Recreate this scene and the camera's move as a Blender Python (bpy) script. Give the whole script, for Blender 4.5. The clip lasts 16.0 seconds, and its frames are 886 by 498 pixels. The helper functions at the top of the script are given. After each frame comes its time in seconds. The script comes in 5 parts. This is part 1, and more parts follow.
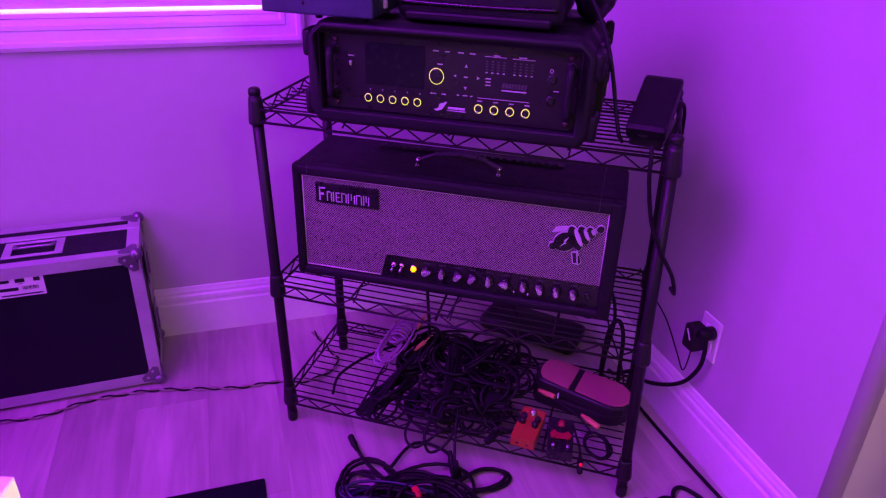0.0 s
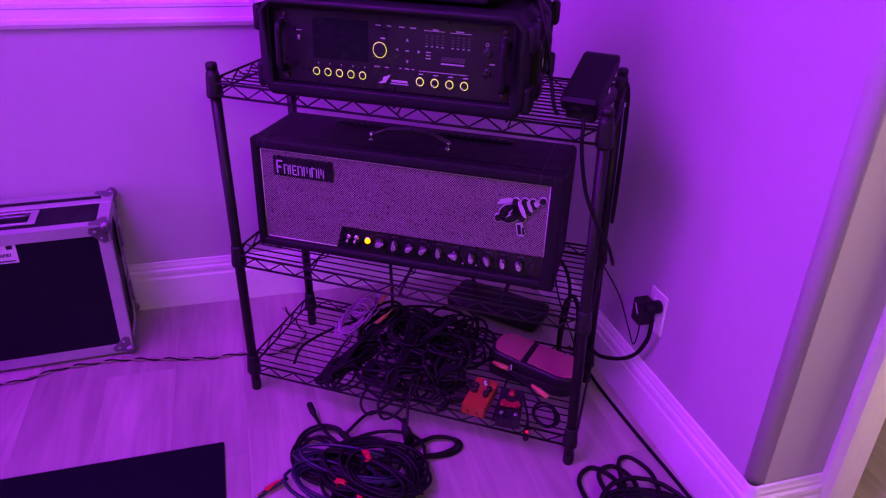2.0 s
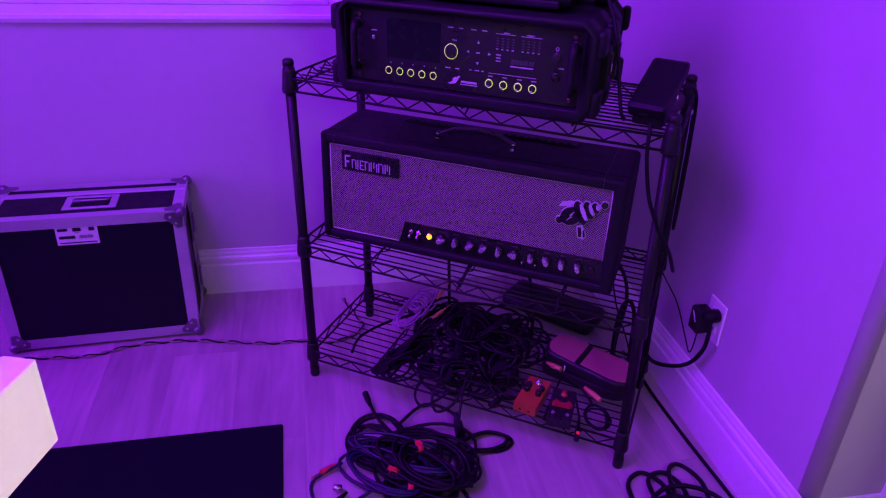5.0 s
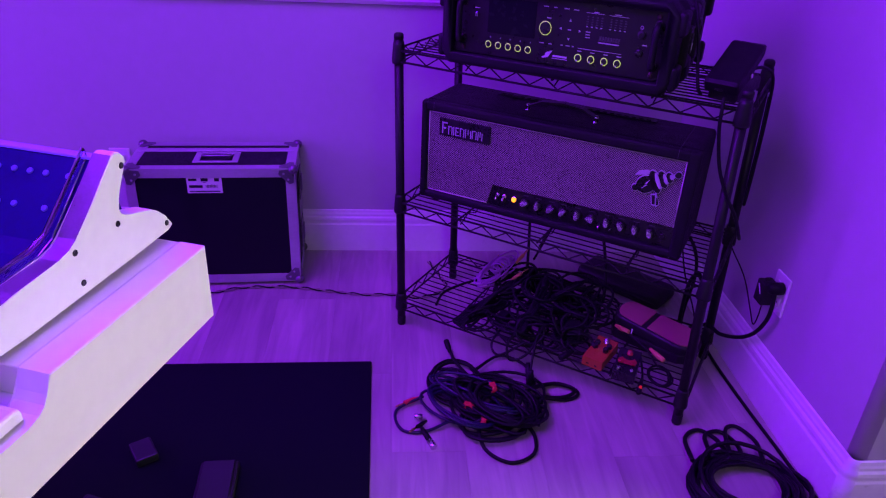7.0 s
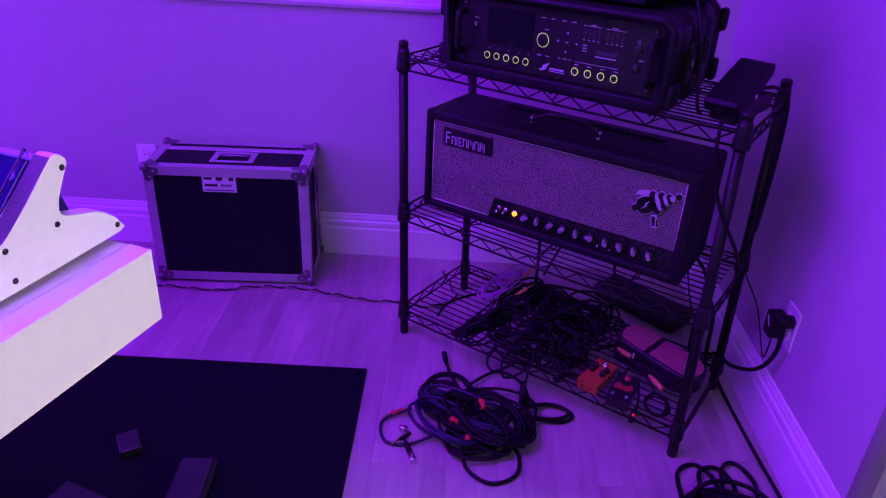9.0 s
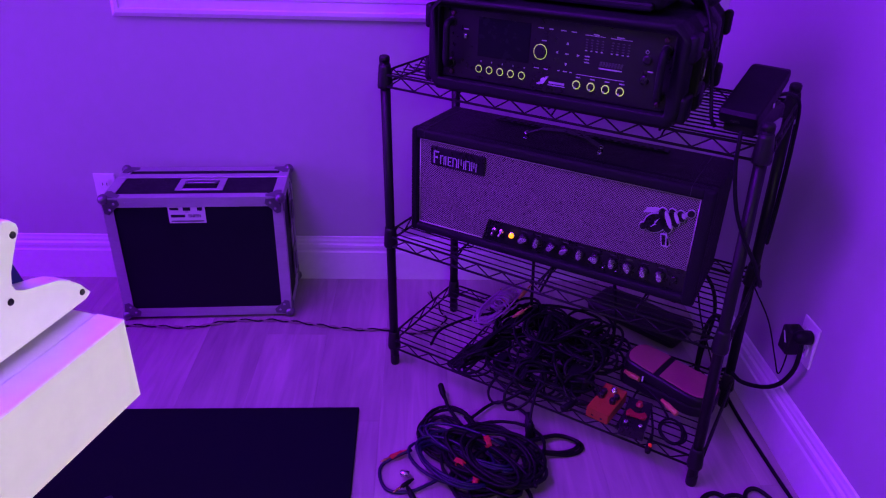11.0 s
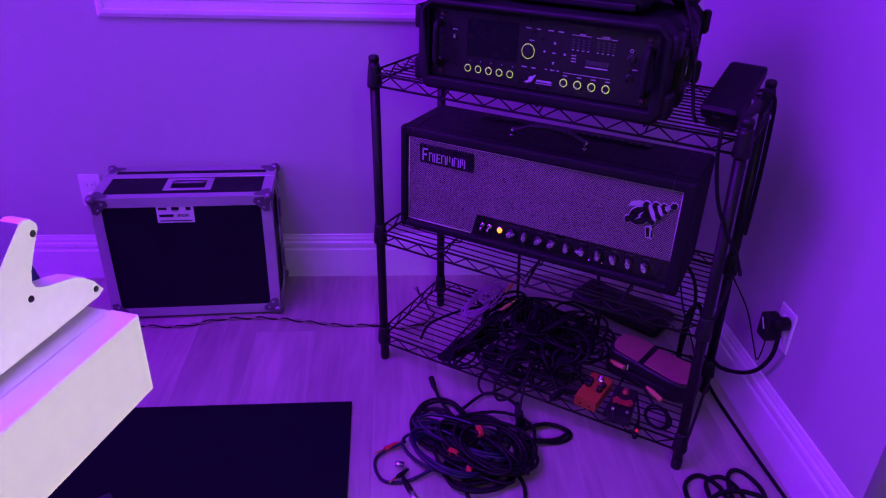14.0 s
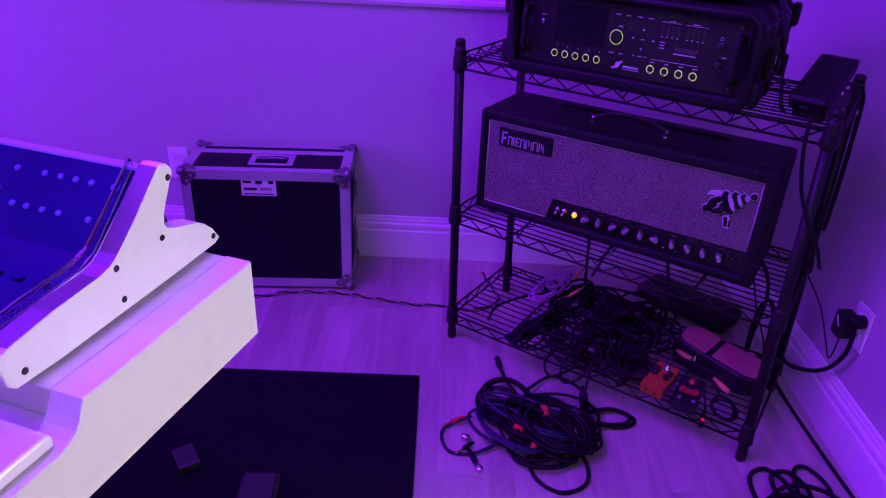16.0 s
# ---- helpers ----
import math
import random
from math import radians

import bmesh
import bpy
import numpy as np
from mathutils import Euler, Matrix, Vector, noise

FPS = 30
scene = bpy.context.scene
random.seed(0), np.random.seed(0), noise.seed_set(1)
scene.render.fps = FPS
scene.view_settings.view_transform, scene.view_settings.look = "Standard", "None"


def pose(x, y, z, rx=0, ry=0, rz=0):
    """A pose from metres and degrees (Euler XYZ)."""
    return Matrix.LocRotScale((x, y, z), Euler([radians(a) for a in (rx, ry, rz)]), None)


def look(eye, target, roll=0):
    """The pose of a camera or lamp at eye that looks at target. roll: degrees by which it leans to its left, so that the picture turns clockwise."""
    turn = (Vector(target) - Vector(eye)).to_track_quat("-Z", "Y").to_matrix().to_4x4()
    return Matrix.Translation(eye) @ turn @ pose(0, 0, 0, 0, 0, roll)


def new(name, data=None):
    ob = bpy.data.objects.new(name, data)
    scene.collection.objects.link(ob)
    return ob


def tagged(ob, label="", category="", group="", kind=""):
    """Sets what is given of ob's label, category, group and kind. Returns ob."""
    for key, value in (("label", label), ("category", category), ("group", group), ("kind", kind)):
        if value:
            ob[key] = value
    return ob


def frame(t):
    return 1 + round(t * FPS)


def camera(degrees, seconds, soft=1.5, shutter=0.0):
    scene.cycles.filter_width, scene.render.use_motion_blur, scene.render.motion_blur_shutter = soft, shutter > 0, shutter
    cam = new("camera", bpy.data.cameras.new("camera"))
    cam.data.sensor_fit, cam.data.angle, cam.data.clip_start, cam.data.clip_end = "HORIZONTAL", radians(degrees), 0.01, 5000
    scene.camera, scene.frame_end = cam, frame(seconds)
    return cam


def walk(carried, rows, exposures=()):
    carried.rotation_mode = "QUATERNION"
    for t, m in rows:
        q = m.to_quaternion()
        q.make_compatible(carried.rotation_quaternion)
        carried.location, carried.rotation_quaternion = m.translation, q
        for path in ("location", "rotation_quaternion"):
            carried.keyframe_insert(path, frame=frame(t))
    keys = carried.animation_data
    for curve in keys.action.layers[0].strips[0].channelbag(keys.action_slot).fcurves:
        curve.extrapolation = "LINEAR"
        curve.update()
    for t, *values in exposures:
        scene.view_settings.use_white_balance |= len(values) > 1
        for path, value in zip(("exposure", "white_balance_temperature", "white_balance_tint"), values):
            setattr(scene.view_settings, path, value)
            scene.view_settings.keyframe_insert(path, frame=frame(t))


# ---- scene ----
cam = camera(63.6, 16.0, soft=1.2)
PATH = [
    (0, (0.187, 0.236, 1.343), (0.717, 1.926, 0.414), 1.8),
    (0.5, (0.207, 0.235, 1.332), (0.738, 1.924, 0.402), 1.9),
    (1, (0.252, 0.207, 1.31), (0.78, 1.895, 0.378), 1.8),
    (1.5, (0.296, 0.14, 1.315), (0.818, 1.831, 0.383), 1.9),
    (2, (0.299, 0.12, 1.317), (0.803, 1.816, 0.384), 2.0),
    (2.5, (0.288, 0.104, 1.321), (0.767, 1.807, 0.388), 2.1),
    (3, (0.287, 0.096, 1.325), (0.734, 1.809, 0.394), 2.2),
    (3.5, (0.283, 0.1, 1.331), (0.704, 1.819, 0.401), 2.3),
    (5.8, (0.248, 0.076, 1.327), (0.551, 1.813, 0.383), 2.6),
    (6, (0.227, 0.057, 1.322), (0.508, 1.798, 0.38), 2.7),
    (6.5, (0.19, -0.041, 1.309), (0.405, 1.708, 0.363), 2.8),
    (7, (0.219, -0.125, 1.319), (0.371, 1.63, 0.373), 2.7),
    (7.5, (0.331, -0.137, 1.331), (0.425, 1.624, 0.387), 2.6),
    (8, (0.425, -0.136, 1.337), (0.476, 1.627, 0.394), 2.6),
    (8.5, (0.438, -0.153, 1.34), (0.435, 1.61, 0.396), 2.8),
    (8.7, (0.428, -0.134, 1.333), (0.397, 1.628, 0.388), 2.9),
    (10.8, (0.334, 0.062, 1.335), (0.371, 1.823, 0.387), 1.5),
    (11, (0.329, 0.061, 1.332), (0.399, 1.822, 0.387), 1.6),
    (11.5, (0.323, 0.036, 1.341), (0.444, 1.795, 0.397), 1.8),
    (12, (0.323, 0.025, 1.347), (0.464, 1.782, 0.402), 1.9),
    (12.5, (0.319, 0.028, 1.347), (0.465, 1.784, 0.401), 2.0),
    (13, (0.306, 0.031, 1.345), (0.451, 1.788, 0.4), 2.0),
    (13.5, (0.304, 0.023, 1.349), (0.45, 1.779, 0.402), 2.0),
    (14, (0.284, 0.023, 1.344), (0.428, 1.778, 0.396), 1.9),
    (14.5, (0.258, 0.024, 1.333), (0.403, 1.778, 0.383), 1.9),
    (15, (0.269, 0.014, 1.335), (0.414, 1.769, 0.388), 1.9),
    (15.5, (0.273, 0.001, 1.337), (0.39, 1.758, 0.388), 2.2),
    (16, (0.215, -0.045, 1.317), (0.222, 1.714, 0.365), 2.7),
]
walk(cam, [(t, look(eye, target, roll)) for t, eye, target, roll in PATH], [(0.0, 0.69, 12000, 30), (2.0, 0.62, 11200, 32), (3.5, 0.46, 9500, 31), (5.8, 0.12, 6700, 15), (7.0, 0.05, 6500, 13), (16.0, 0.02, 6500, 11)])

# ---------------------------------------------------------------- world and light
world = bpy.data.worlds.new("world")
world.use_nodes = True
world.node_tree.nodes["Background"].inputs[0].default_value = (0.5, 0.45, 0.6, 1)
world.node_tree.nodes["Background"].inputs[1].default_value = 0.02
scene.world = world


def area(name, eye, target, sx, sy, power, colour, spread=180):
    d = bpy.data.lights.new(name, "AREA")
    d.shape, d.size, d.size_y, d.energy, d.color = "RECTANGLE", sx, sy, power, colour
    d.spread = radians(spread)
    ob = new(name, d)
    ob.matrix_world = look(eye, target)
    return ob


VIOLET = (0.23, 0.004, 1.0)
# violet lights, both unseen: an added overhead fill and an LED to the west
area("led_panel_light", (-0.55, 0.90, 2.20), (1.00, 1.40, 0.35), 1.5, 0.9, 45.0, VIOLET, 125)
area("led_west_light", (-2.0, 1.42, 0.95), (1.2, 1.40, 0.35), 0.9, 1.1, 44.0, VIOLET)
# blue fill added to tint the console top, source unseen
area("led_desk_light", (-0.62, 0.30, 1.15), (-0.25, 0.20, 0.70), 0.3, 0.1, 0.5, (0.05, 0.004, 1.0))
# stand-in for neutral light from the east, narrowed onto the desk end
area("east_room_light", (3.05, 0.72, 0.95), (0.0, 0.6, 0.66), 0.6, 0.7, 6.8, (1.0, 0.93, 0.88), 60)
# weak fill added for the rack front and cable heap, no lamp known
area("room_lamp_light", (0.6, -1.9, 2.3), (0.5, 1.3, 0.5), 0.6, 0.6, 8.0, (1.0, 0.86, 0.92))
# added fill so the floor beyond the doorway isn't black
area("hall_lamp_light", (2.3, 2.2, 2.4), (2.2, 2.0, 0.0), 0.5, 0.5, 2.5, (1.0, 0.88, 0.75))


# ---------------------------------------------------------------- materials
def material(name, colour, rough=0.5, metal=0.0, var=0.0, scale=20.0, bump=0.0, bump_scale=200.0, emit=None, glow=0.0, spec=0.5, stretch=(1, 1, 1), coat=0.0, sheen=0.0):
    """A principled surface with two scales of variation and fine relief."""
    m = bpy.data.materials.new(name)
    m.use_nodes = True
    n, l = m.node_tree.nodes, m.node_tree.links
    b = n["Principled BSDF"]
    b.inputs["Base Color"].default_value = (*colour, 1)
    b.inputs["Roughness"].default_value = rough
    b.inputs["Metallic"].default_value = metal
    b.inputs["Specular IOR Level"].default_value = spec
    b.inputs["Coat Weight"].default_value = coat
    b.inputs["Sheen Weight"].default_value = sheen
    tc = n.new("ShaderNodeTexCoord")
    mp = n.new("ShaderNodeMapping")
    mp.inputs["Scale"].default_value = stretch
    l.new(tc.outputs["Object"], mp.inputs["Vector"])
    if var:
        big, small = n.new("ShaderNodeTexNoise"), n.new("ShaderNodeTexNoise")
        big.inputs["Scale"].default_value, small.inputs["Scale"].default_value = scale, scale * 9
        big.inputs["Detail"].default_value, small.inputs["Detail"].default_value = 5, 3
        l.new(mp.outputs[0], big.inputs["Vector"])
        l.new(mp.outputs[0], small.inputs["Vector"])
        add = n.new("ShaderNodeMath")
        add.operation = "ADD"
        l.new(big.outputs["Fac"], add.inputs[0])
        l.new(small.outputs["Fac"], add.inputs[1])
        ramp = n.new("ShaderNodeMapRange")
        ramp.inputs["From Min"].default_value, ramp.inputs["From Max"].default_value = 0.65, 1.35
        ramp.inputs["To Min"].default_value, ramp.inputs["To Max"].default_value = 1 - var, 1 + var
        l.new(add.outputs[0], ramp.inputs["Value"])
        mul = n.new("ShaderNodeVectorMath")
        mul.operation = "SCALE"
        mul.inputs[0].default_value = colour
        l.new(ramp.outputs[0], mul.inputs["Scale"])
        l.new(mul.outputs[0], b.inputs["Base Color"])
        rr = n.new("ShaderNodeMapRange")
        rr.inputs["From Min"].default_value, rr.inputs["From Max"].default_value = 0.65, 1.35
        rr.inputs["To Min"].default_value, rr.inputs["To Max"].default_value = max(0.02, rough - 0.12), min(1, rough + 0.12)
        l.new(add.outputs[0], rr.inputs["Value"])
        l.new(rr.outputs[0], b.inputs["Roughness"])
    if bump:
        t = n.new("ShaderNodeTexNoise")
        t.inputs["Scale"].default_value, t.inputs["Detail"].default_value = bump_scale, 4
        l.new(mp.outputs[0], t.inputs["Vector"])
        bp = n.new("ShaderNodeBump")
        bp.inputs["Strength"].default_value, bp.inputs["Distance"].default_value = bump, 0.002
        l.new(t.outputs["Fac"], bp.inputs["Height"])
        l.new(bp.outputs[0], b.inputs["Normal"])
    if emit:
        b.inputs["Emission Color"].default_value = (*emit, 1)
        b.inputs["Emission Strength"].default_value = glow
    return m


def plank_material():
    """Pale washed oak boards: long grain, knots and a tone of their own per board."""
    m = material("pale_oak_plank", (0.46, 0.41, 0.36), 0.42)
    n, l = m.node_tree.nodes, m.node_tree.links
    b = n["Principled BSDF"]
    tc, info = n.new("ShaderNodeTexCoord"), n.new("ShaderNodeObjectInfo")
    shift = n.new("ShaderNodeVectorMath")
    shift.operation = "MULTIPLY_ADD"
    comb = n.new("ShaderNodeCombineXYZ")
    for k in range(3):
        l.new(info.outputs["Random"], comb.inputs[k])
    shift.inputs[1].default_value = (37.0, 53.0, 11.0)
    l.new(comb.outputs[0], shift.inputs[0])
    l.new(tc.outputs["Object"], shift.inputs[2])
    mp = n.new("ShaderNodeMapping")
    mp.inputs["Scale"].default_value = (1.0, 0.09, 1.0)
    l.new(shift.outputs[0], mp.inputs["Vector"])
    grain = n.new("ShaderNodeTexNoise")
    grain.inputs["Scale"].default_value, grain.inputs["Detail"].default_value, grain.inputs["Distortion"].default_value = 38, 7, 0.8
    l.new(mp.outputs[0], grain.inputs["Vector"])
    cloud = n.new("ShaderNodeTexNoise")
    cloud.inputs["Scale"].default_value, cloud.inputs["Detail"].default_value = 5, 3
    mp2 = n.new("ShaderNodeMapping")
    mp2.inputs["Scale"].default_value = (1.0, 0.3, 1.0)
    l.new(shift.outputs[0], mp2.inputs["Vector"])
    l.new(mp2.outputs[0], cloud.inputs["Vector"])
    knot = n.new("ShaderNodeTexVoronoi")
    knot.inputs["Scale"].default_value = 2.1
    mp3 = n.new("ShaderNodeMapping")
    mp3.inputs["Scale"].default_value = (1.0, 0.6, 1.0)
    l.new(shift.outputs[0], mp3.inputs["Vector"])
    l.new(mp3.outputs[0], knot.inputs["Vector"])
    kr = n.new("ShaderNodeMapRange")
    kr.inputs["From Min"].default_value, kr.inputs["From Max"].default_value = 0.02, 0.12
    kr.inputs["To Min"].default_value, kr.inputs["To Max"].default_value = 0.42, 1.0
    l.new(knot.outputs["Distance"], kr.inputs["Value"])
    r1, r2, r3 = (n.new("ShaderNodeMapRange") for _ in range(3))
    for r, src, lo, hi, a, c in ((r1, grain.outputs["Fac"], 0.3, 0.7, 0.84, 1.1), (r2, cloud.outputs["Fac"], 0.3, 0.7, 0.74, 1.16), (r3, info.outputs["Random"], 0, 1, 0.93, 1.07)):
        r.inputs["From Min"].default_value, r.inputs["From Max"].default_value = lo, hi
        r.inputs["To Min"].default_value, r.inputs["To Max"].default_value = a, c
        l.new(src, r.inputs["Value"])
    out = None
    for r in (r1, r2, r3, kr):
        if out is None:
            out = r.outputs[0]
            continue
        k = n.new("ShaderNodeMath")
        k.operation = "MULTIPLY"
        l.new(out, k.inputs[0])
        l.new(r.outputs[0], k.inputs[1])
        out = k.outputs[0]
    mul = n.new("ShaderNodeVectorMath")
    mul.operation = "SCALE"
    mul.inputs[0].default_value = (0.43, 0.385, 0.35)
    l.new(out, mul.inputs["Scale"])
    l.new(mul.outputs[0], b.inputs["Base Color"])
    bp = n.new("ShaderNodeBump")
    bp.inputs["Strength"].default_value, bp.inputs["Distance"].default_value = 0.25, 0.001
    l.new(grain.outputs["Fac"], bp.inputs["Height"])
    l.new(bp.outputs[0], b.inputs["Normal"])
    return m


def grille_material():
    """Woven salt-and-pepper cloth: a diagonal weave of pale strands on black."""
    m = material("woven_grille_cloth", (0.2, 0.19, 0.18), 0.8)
    n, l = m.node_tree.nodes, m.node_tree.links
    b = n["Principled BSDF"]
    tc = n.new("ShaderNodeTexCoord")
    mp = n.new("ShaderNodeMapping")
    mp.inputs["Rotation"].default_value = (0, radians(45), 0)
    l.new(tc.outputs["Object"], mp.inputs["Vector"])
    waves = []
    for axis, s in (("X", 1.0), ("Z", 1.0)):
        w = n.new("ShaderNodeTexWave")
        w.bands_direction = axis
        w.inputs["Scale"].default_value = 72.0
        w.inputs["Distortion"].default_value = 0.0
        w.inputs["Detail"].default_value = 1.0
        w.inputs["Detail Scale"].default_value = 0.6
        l.new(mp.outputs[0], w.inputs["Vector"])
        waves.append(w)
    k = n.new("ShaderNodeMath")
    k.operation = "MULTIPLY"
    l.new(waves[0].outputs["Fac"], k.inputs[0])
    l.new(waves[1].outputs["Fac"], k.inputs[1])
    noise_t = n.new("ShaderNodeTexNoise")
    noise_t.inputs["Scale"].default_value = 14
    l.new(tc.outputs["Object"], noise_t.inputs["Vector"])
    ramp = n.new("ShaderNodeValToRGB")
    ramp.color_ramp.elements[0].position, ramp.color_ramp.elements[0].color = 0.14, (0.02, 0.018, 0.018, 1)
    ramp.color_ramp.elements[1].position, ramp.color_ramp.elements[1].color = 0.42, (0.36, 0.34, 0.31, 1)
    l.new(k.outputs[0], ramp.inputs[0])
    r = n.new("ShaderNodeMapRange")
    r.inputs["To Min"].default_value, r.inputs["To Max"].default_value = 0.8, 1.2
    l.new(noise_t.outputs["Fac"], r.inputs["Value"])
    mul = n.new("ShaderNodeVectorMath")
    mul.operation = "SCALE"
    l.new(ramp.outputs[0], mul.inputs[0])
    l.new(r.outputs[0], mul.inputs["Scale"])
    l.new(mul.outputs[0], b.inputs["Base Color"])
    bp = n.new("ShaderNodeBump")
    bp.inputs["Strength"].default_value, bp.inputs["Distance"].default_value = 0.5, 0.001
    l.new(k.outputs[0], bp.inputs["Height"])
    l.new(bp.outputs[0], b.inputs["Normal"])
    return m


def clear_material(name, colour, rough):
    m = material(name, colour, rough)
    b = m.node_tree.nodes["Principled BSDF"]
    b.inputs["Transmission Weight"].default_value = 1.0
    b.inputs["IOR"].default_value = 1.49
    return m


WALL = material("grey_wall_paint", (0.48, 0.48, 0.48), 0.62, var=0.03, scale=3, bump=0.12, bump_scale=260)
CEIL = material("ceiling_paint", (0.75, 0.75, 0.73), 0.8, var=0.03, scale=3)
TRIM = material("white_trim_paint", (0.80, 0.80, 0.78), 0.38, var=0.04, scale=6, bump=0.05, bump_scale=90)
PLANK = plank_material()
SUB = material("dark_joint", (0.26, 0.23, 0.20), 0.9, var=0.2, scale=8)
STEEL = material("black_powder_coat", (0.009, 0.009, 0.010), 0.45, spec=0.3, var=0.25, scale=30, bump=0.15, bump_scale=500)
PLASTIC = material("black_plastic", (0.010, 0.010, 0.011), 0.48, spec=0.35, var=0.25, scale=25, bump=0.2, bump_scale=420)
MOULD = material("moulded_black_case", (0.007, 0.007, 0.009), 0.52, spec=0.25, var=0.25, scale=14, bump=0.35, bump_scale=330)
TOLEX = material("black_tolex", (0.007, 0.007, 0.009), 0.55, spec=0.25, var=0.25, scale=25, bump=0.7, bump_scale=620)
GRILLE = grille_material()
PIPING = material("pale_piping", (0.62, 0.60, 0.55), 0.5, var=0.08, scale=60)
PANEL = material("black_front_panel", (0.010, 0.010, 0.011), 0.3, var=0.2, scale=18)
FACE = material("satin_black_faceplate", (0.010, 0.006, 0.011), 0.33, spec=0.4, var=0.2, scale=9, bump=0.06, bump_scale=300)
SCREEN = material("dark_display_glass", (0.006, 0.006, 0.009), 0.22, spec=0.2, var=0.05, scale=6)
KNOB = material("silver_knob_cap", (0.60, 0.58, 0.60), 0.26, 0.7, var=0.05, scale=40)
CHROME = material("chrome", (0.72, 0.72, 0.73), 0.22, 1.0, var=0.05, scale=40)
BRASS = material("gold_plated_brass", (0.75, 0.52, 0.22), 0.25, 1.0, var=0.08, scale=50)
ALU = material("brushed_aluminium", (0.58, 0.58, 0.60), 0.5, 0.65, var=0.1, scale=18, bump=0.12, bump_scale=260, stretch=(0.2, 1, 1))
LAMINATE = material("black_laminate", (0.006, 0.006, 0.012), 0.5, spec=0.2, var=0.2, scale=12, bump=0.3, bump_scale=420)
RUBBER = material("black_rubber_cable", (0.004, 0.004, 0.006), 0.55, spec=0.25, var=0.25, scale=40)
BLUECABLE = material("navy_cable", (0.007, 0.007, 0.035), 0.42, var=0.25, scale=40)
LILAC = material("lilac_cord", (0.42, 0.13, 0.46), 0.55, var=0.12, scale=50)
BROWNCORD = material("twisted_brown_cord", (0.30, 0.25, 0.21), 0.6, var=0.35, scale=70)
RED = material("red_velcro", (0.55, 0.035, 0.03), 0.7, var=0.15, scale=60, bump=0.3, bump_scale=500)
TAN = material("tan_plug_sleeve", (0.55, 0.24, 0.09), 0.5, var=0.15, scale=40)
INK = material("white_ink", (0.42, 0.41, 0.42), 0.5, var=0.05, scale=50)
FAINT = material("grey_ink", (0.055, 0.05, 0.055), 0.5, var=0.05, scale=50)
PALE = material("pale_lilac_badge", (0.47, 0.42, 0.50), 0.4, var=0.06, scale=50)
RINGMAT = material("lit_yellow_ring", (0.55, 0.68, 0.12), 0.4, emit=(0.62, 0.95, 0.14), glow=0.55)
JEWEL = material("amber_jewel", (0.9, 0.42, 0.04), 0.15, emit=(1.0, 0.34, 0.01), glow=2.0)
ORANGE = material("orange_enamel", (0.36, 0.095, 0.022), 0.35, var=0.12, scale=40)
DARKRED = material("dark_red_print", (0.36, 0.03, 0.03), 0.4, var=0.2, scale=70)
REDLED = material("small_red_lamp", (0.8, 0.03, 0.02), 0.3, emit=(1.0, 0.04, 0.03), glow=0.2)
MAROON = material("dusty_pink_rubber_tread", (0.34, 0.10, 0.12), 0.75, var=0.12, scale=30, bump=0.3, bump_scale=600)
STICKER = material("white_sticker", (0.70, 0.68, 0.68), 0.5, var=0.05, scale=30)
MAT = material("black_floor_mat_felt", (0.003, 0.003, 0.009), 0.95, var=0.3, scale=30, bump=0.6, bump_scale=700, spec=0.15)
DESK = material("white_desk_lacquer", (0.86, 0.84, 0.80), 0.42, var=0.03, scale=5, bump=0.03, bump_scale=200)
CHEEK = material("white_cheek_lacquer", (0.87, 0.85, 0.81), 0.36, var=0.03, scale=7)
CONSOLE = material("dark_blue_console_top", (0.004, 0.002, 0.11), 0.5, spec=0.15, var=0.2, scale=10)
BUTTON = material("lit_blue_button", (0.08, 0.05, 0.4), 0.4, emit=(0.12, 0.03, 1.0), glow=0.28)
# LED light catching the console's top edge, put in as emission
EDGEGLOW = material("violet_edge_painted_glow", (0.3, 0.2, 0.8), 0.4, emit=(0.12, 0.02, 1.0), glow=0.6)
ACRYLIC = clear_material("clear_acrylic", (0.92, 0.93, 0.96), 0.05)
GLASS = clear_material("window_glass", (1, 1, 1), 0.02)
SHADE = material("white_roller_shade", (0.72, 0.70, 0.70), 0.8, var=0.03, scale=6, bump=0.15, bump_scale=400)
DAY = material("daylight_beyond_window", (1, 1, 1), 0.9, emit=(1.0, 0.92, 1.0), glow=1.3)
TEAL = material("dark_teal_painted_metal", (0.02, 0.035, 0.055), 0.42, var=0.2, scale=20)
DIM = material("dark_grey_plastic", (0.014, 0.014, 0.02), 0.4, var=0.15, scale=25)
SCREWMAT = material("dull_steel_screw", (0.11, 0.06, 0.08), 0.35, 0.9, var=0.1, scale=40)
SILVER = material("dull_silver_plate", (0.22, 0.21, 0.24), 0.38, 0.8, var=0.12, scale=25)


# ---------------------------------------------------------------- mesh helpers
def box(bm, x0, x1, y0, y1, z0, z1, bevel=0.0, seg=2, m=None):
    v = [bm.verts.new((x, y, z)) for x in (x0, x1) for y in (y0, y1) for z in (z0, z1)]
    f = [bm.faces.new([v[i] for i in q]) for q in ((0, 1, 3, 2), (4, 6, 7, 5), (0, 4, 5, 1), (2, 3, 7, 6), (0, 2, 6, 4), (1, 5, 7, 3))]
    if m is not None:
        bmesh.ops.transform(bm, matrix=m, verts=v)
    if bevel:
        e = list({e for q in f for e in q.edges})
        bmesh.ops.bevel(bm, geom=e, offset=bevel, segments=seg, profile=0.5, affect="EDGES")
    return bm


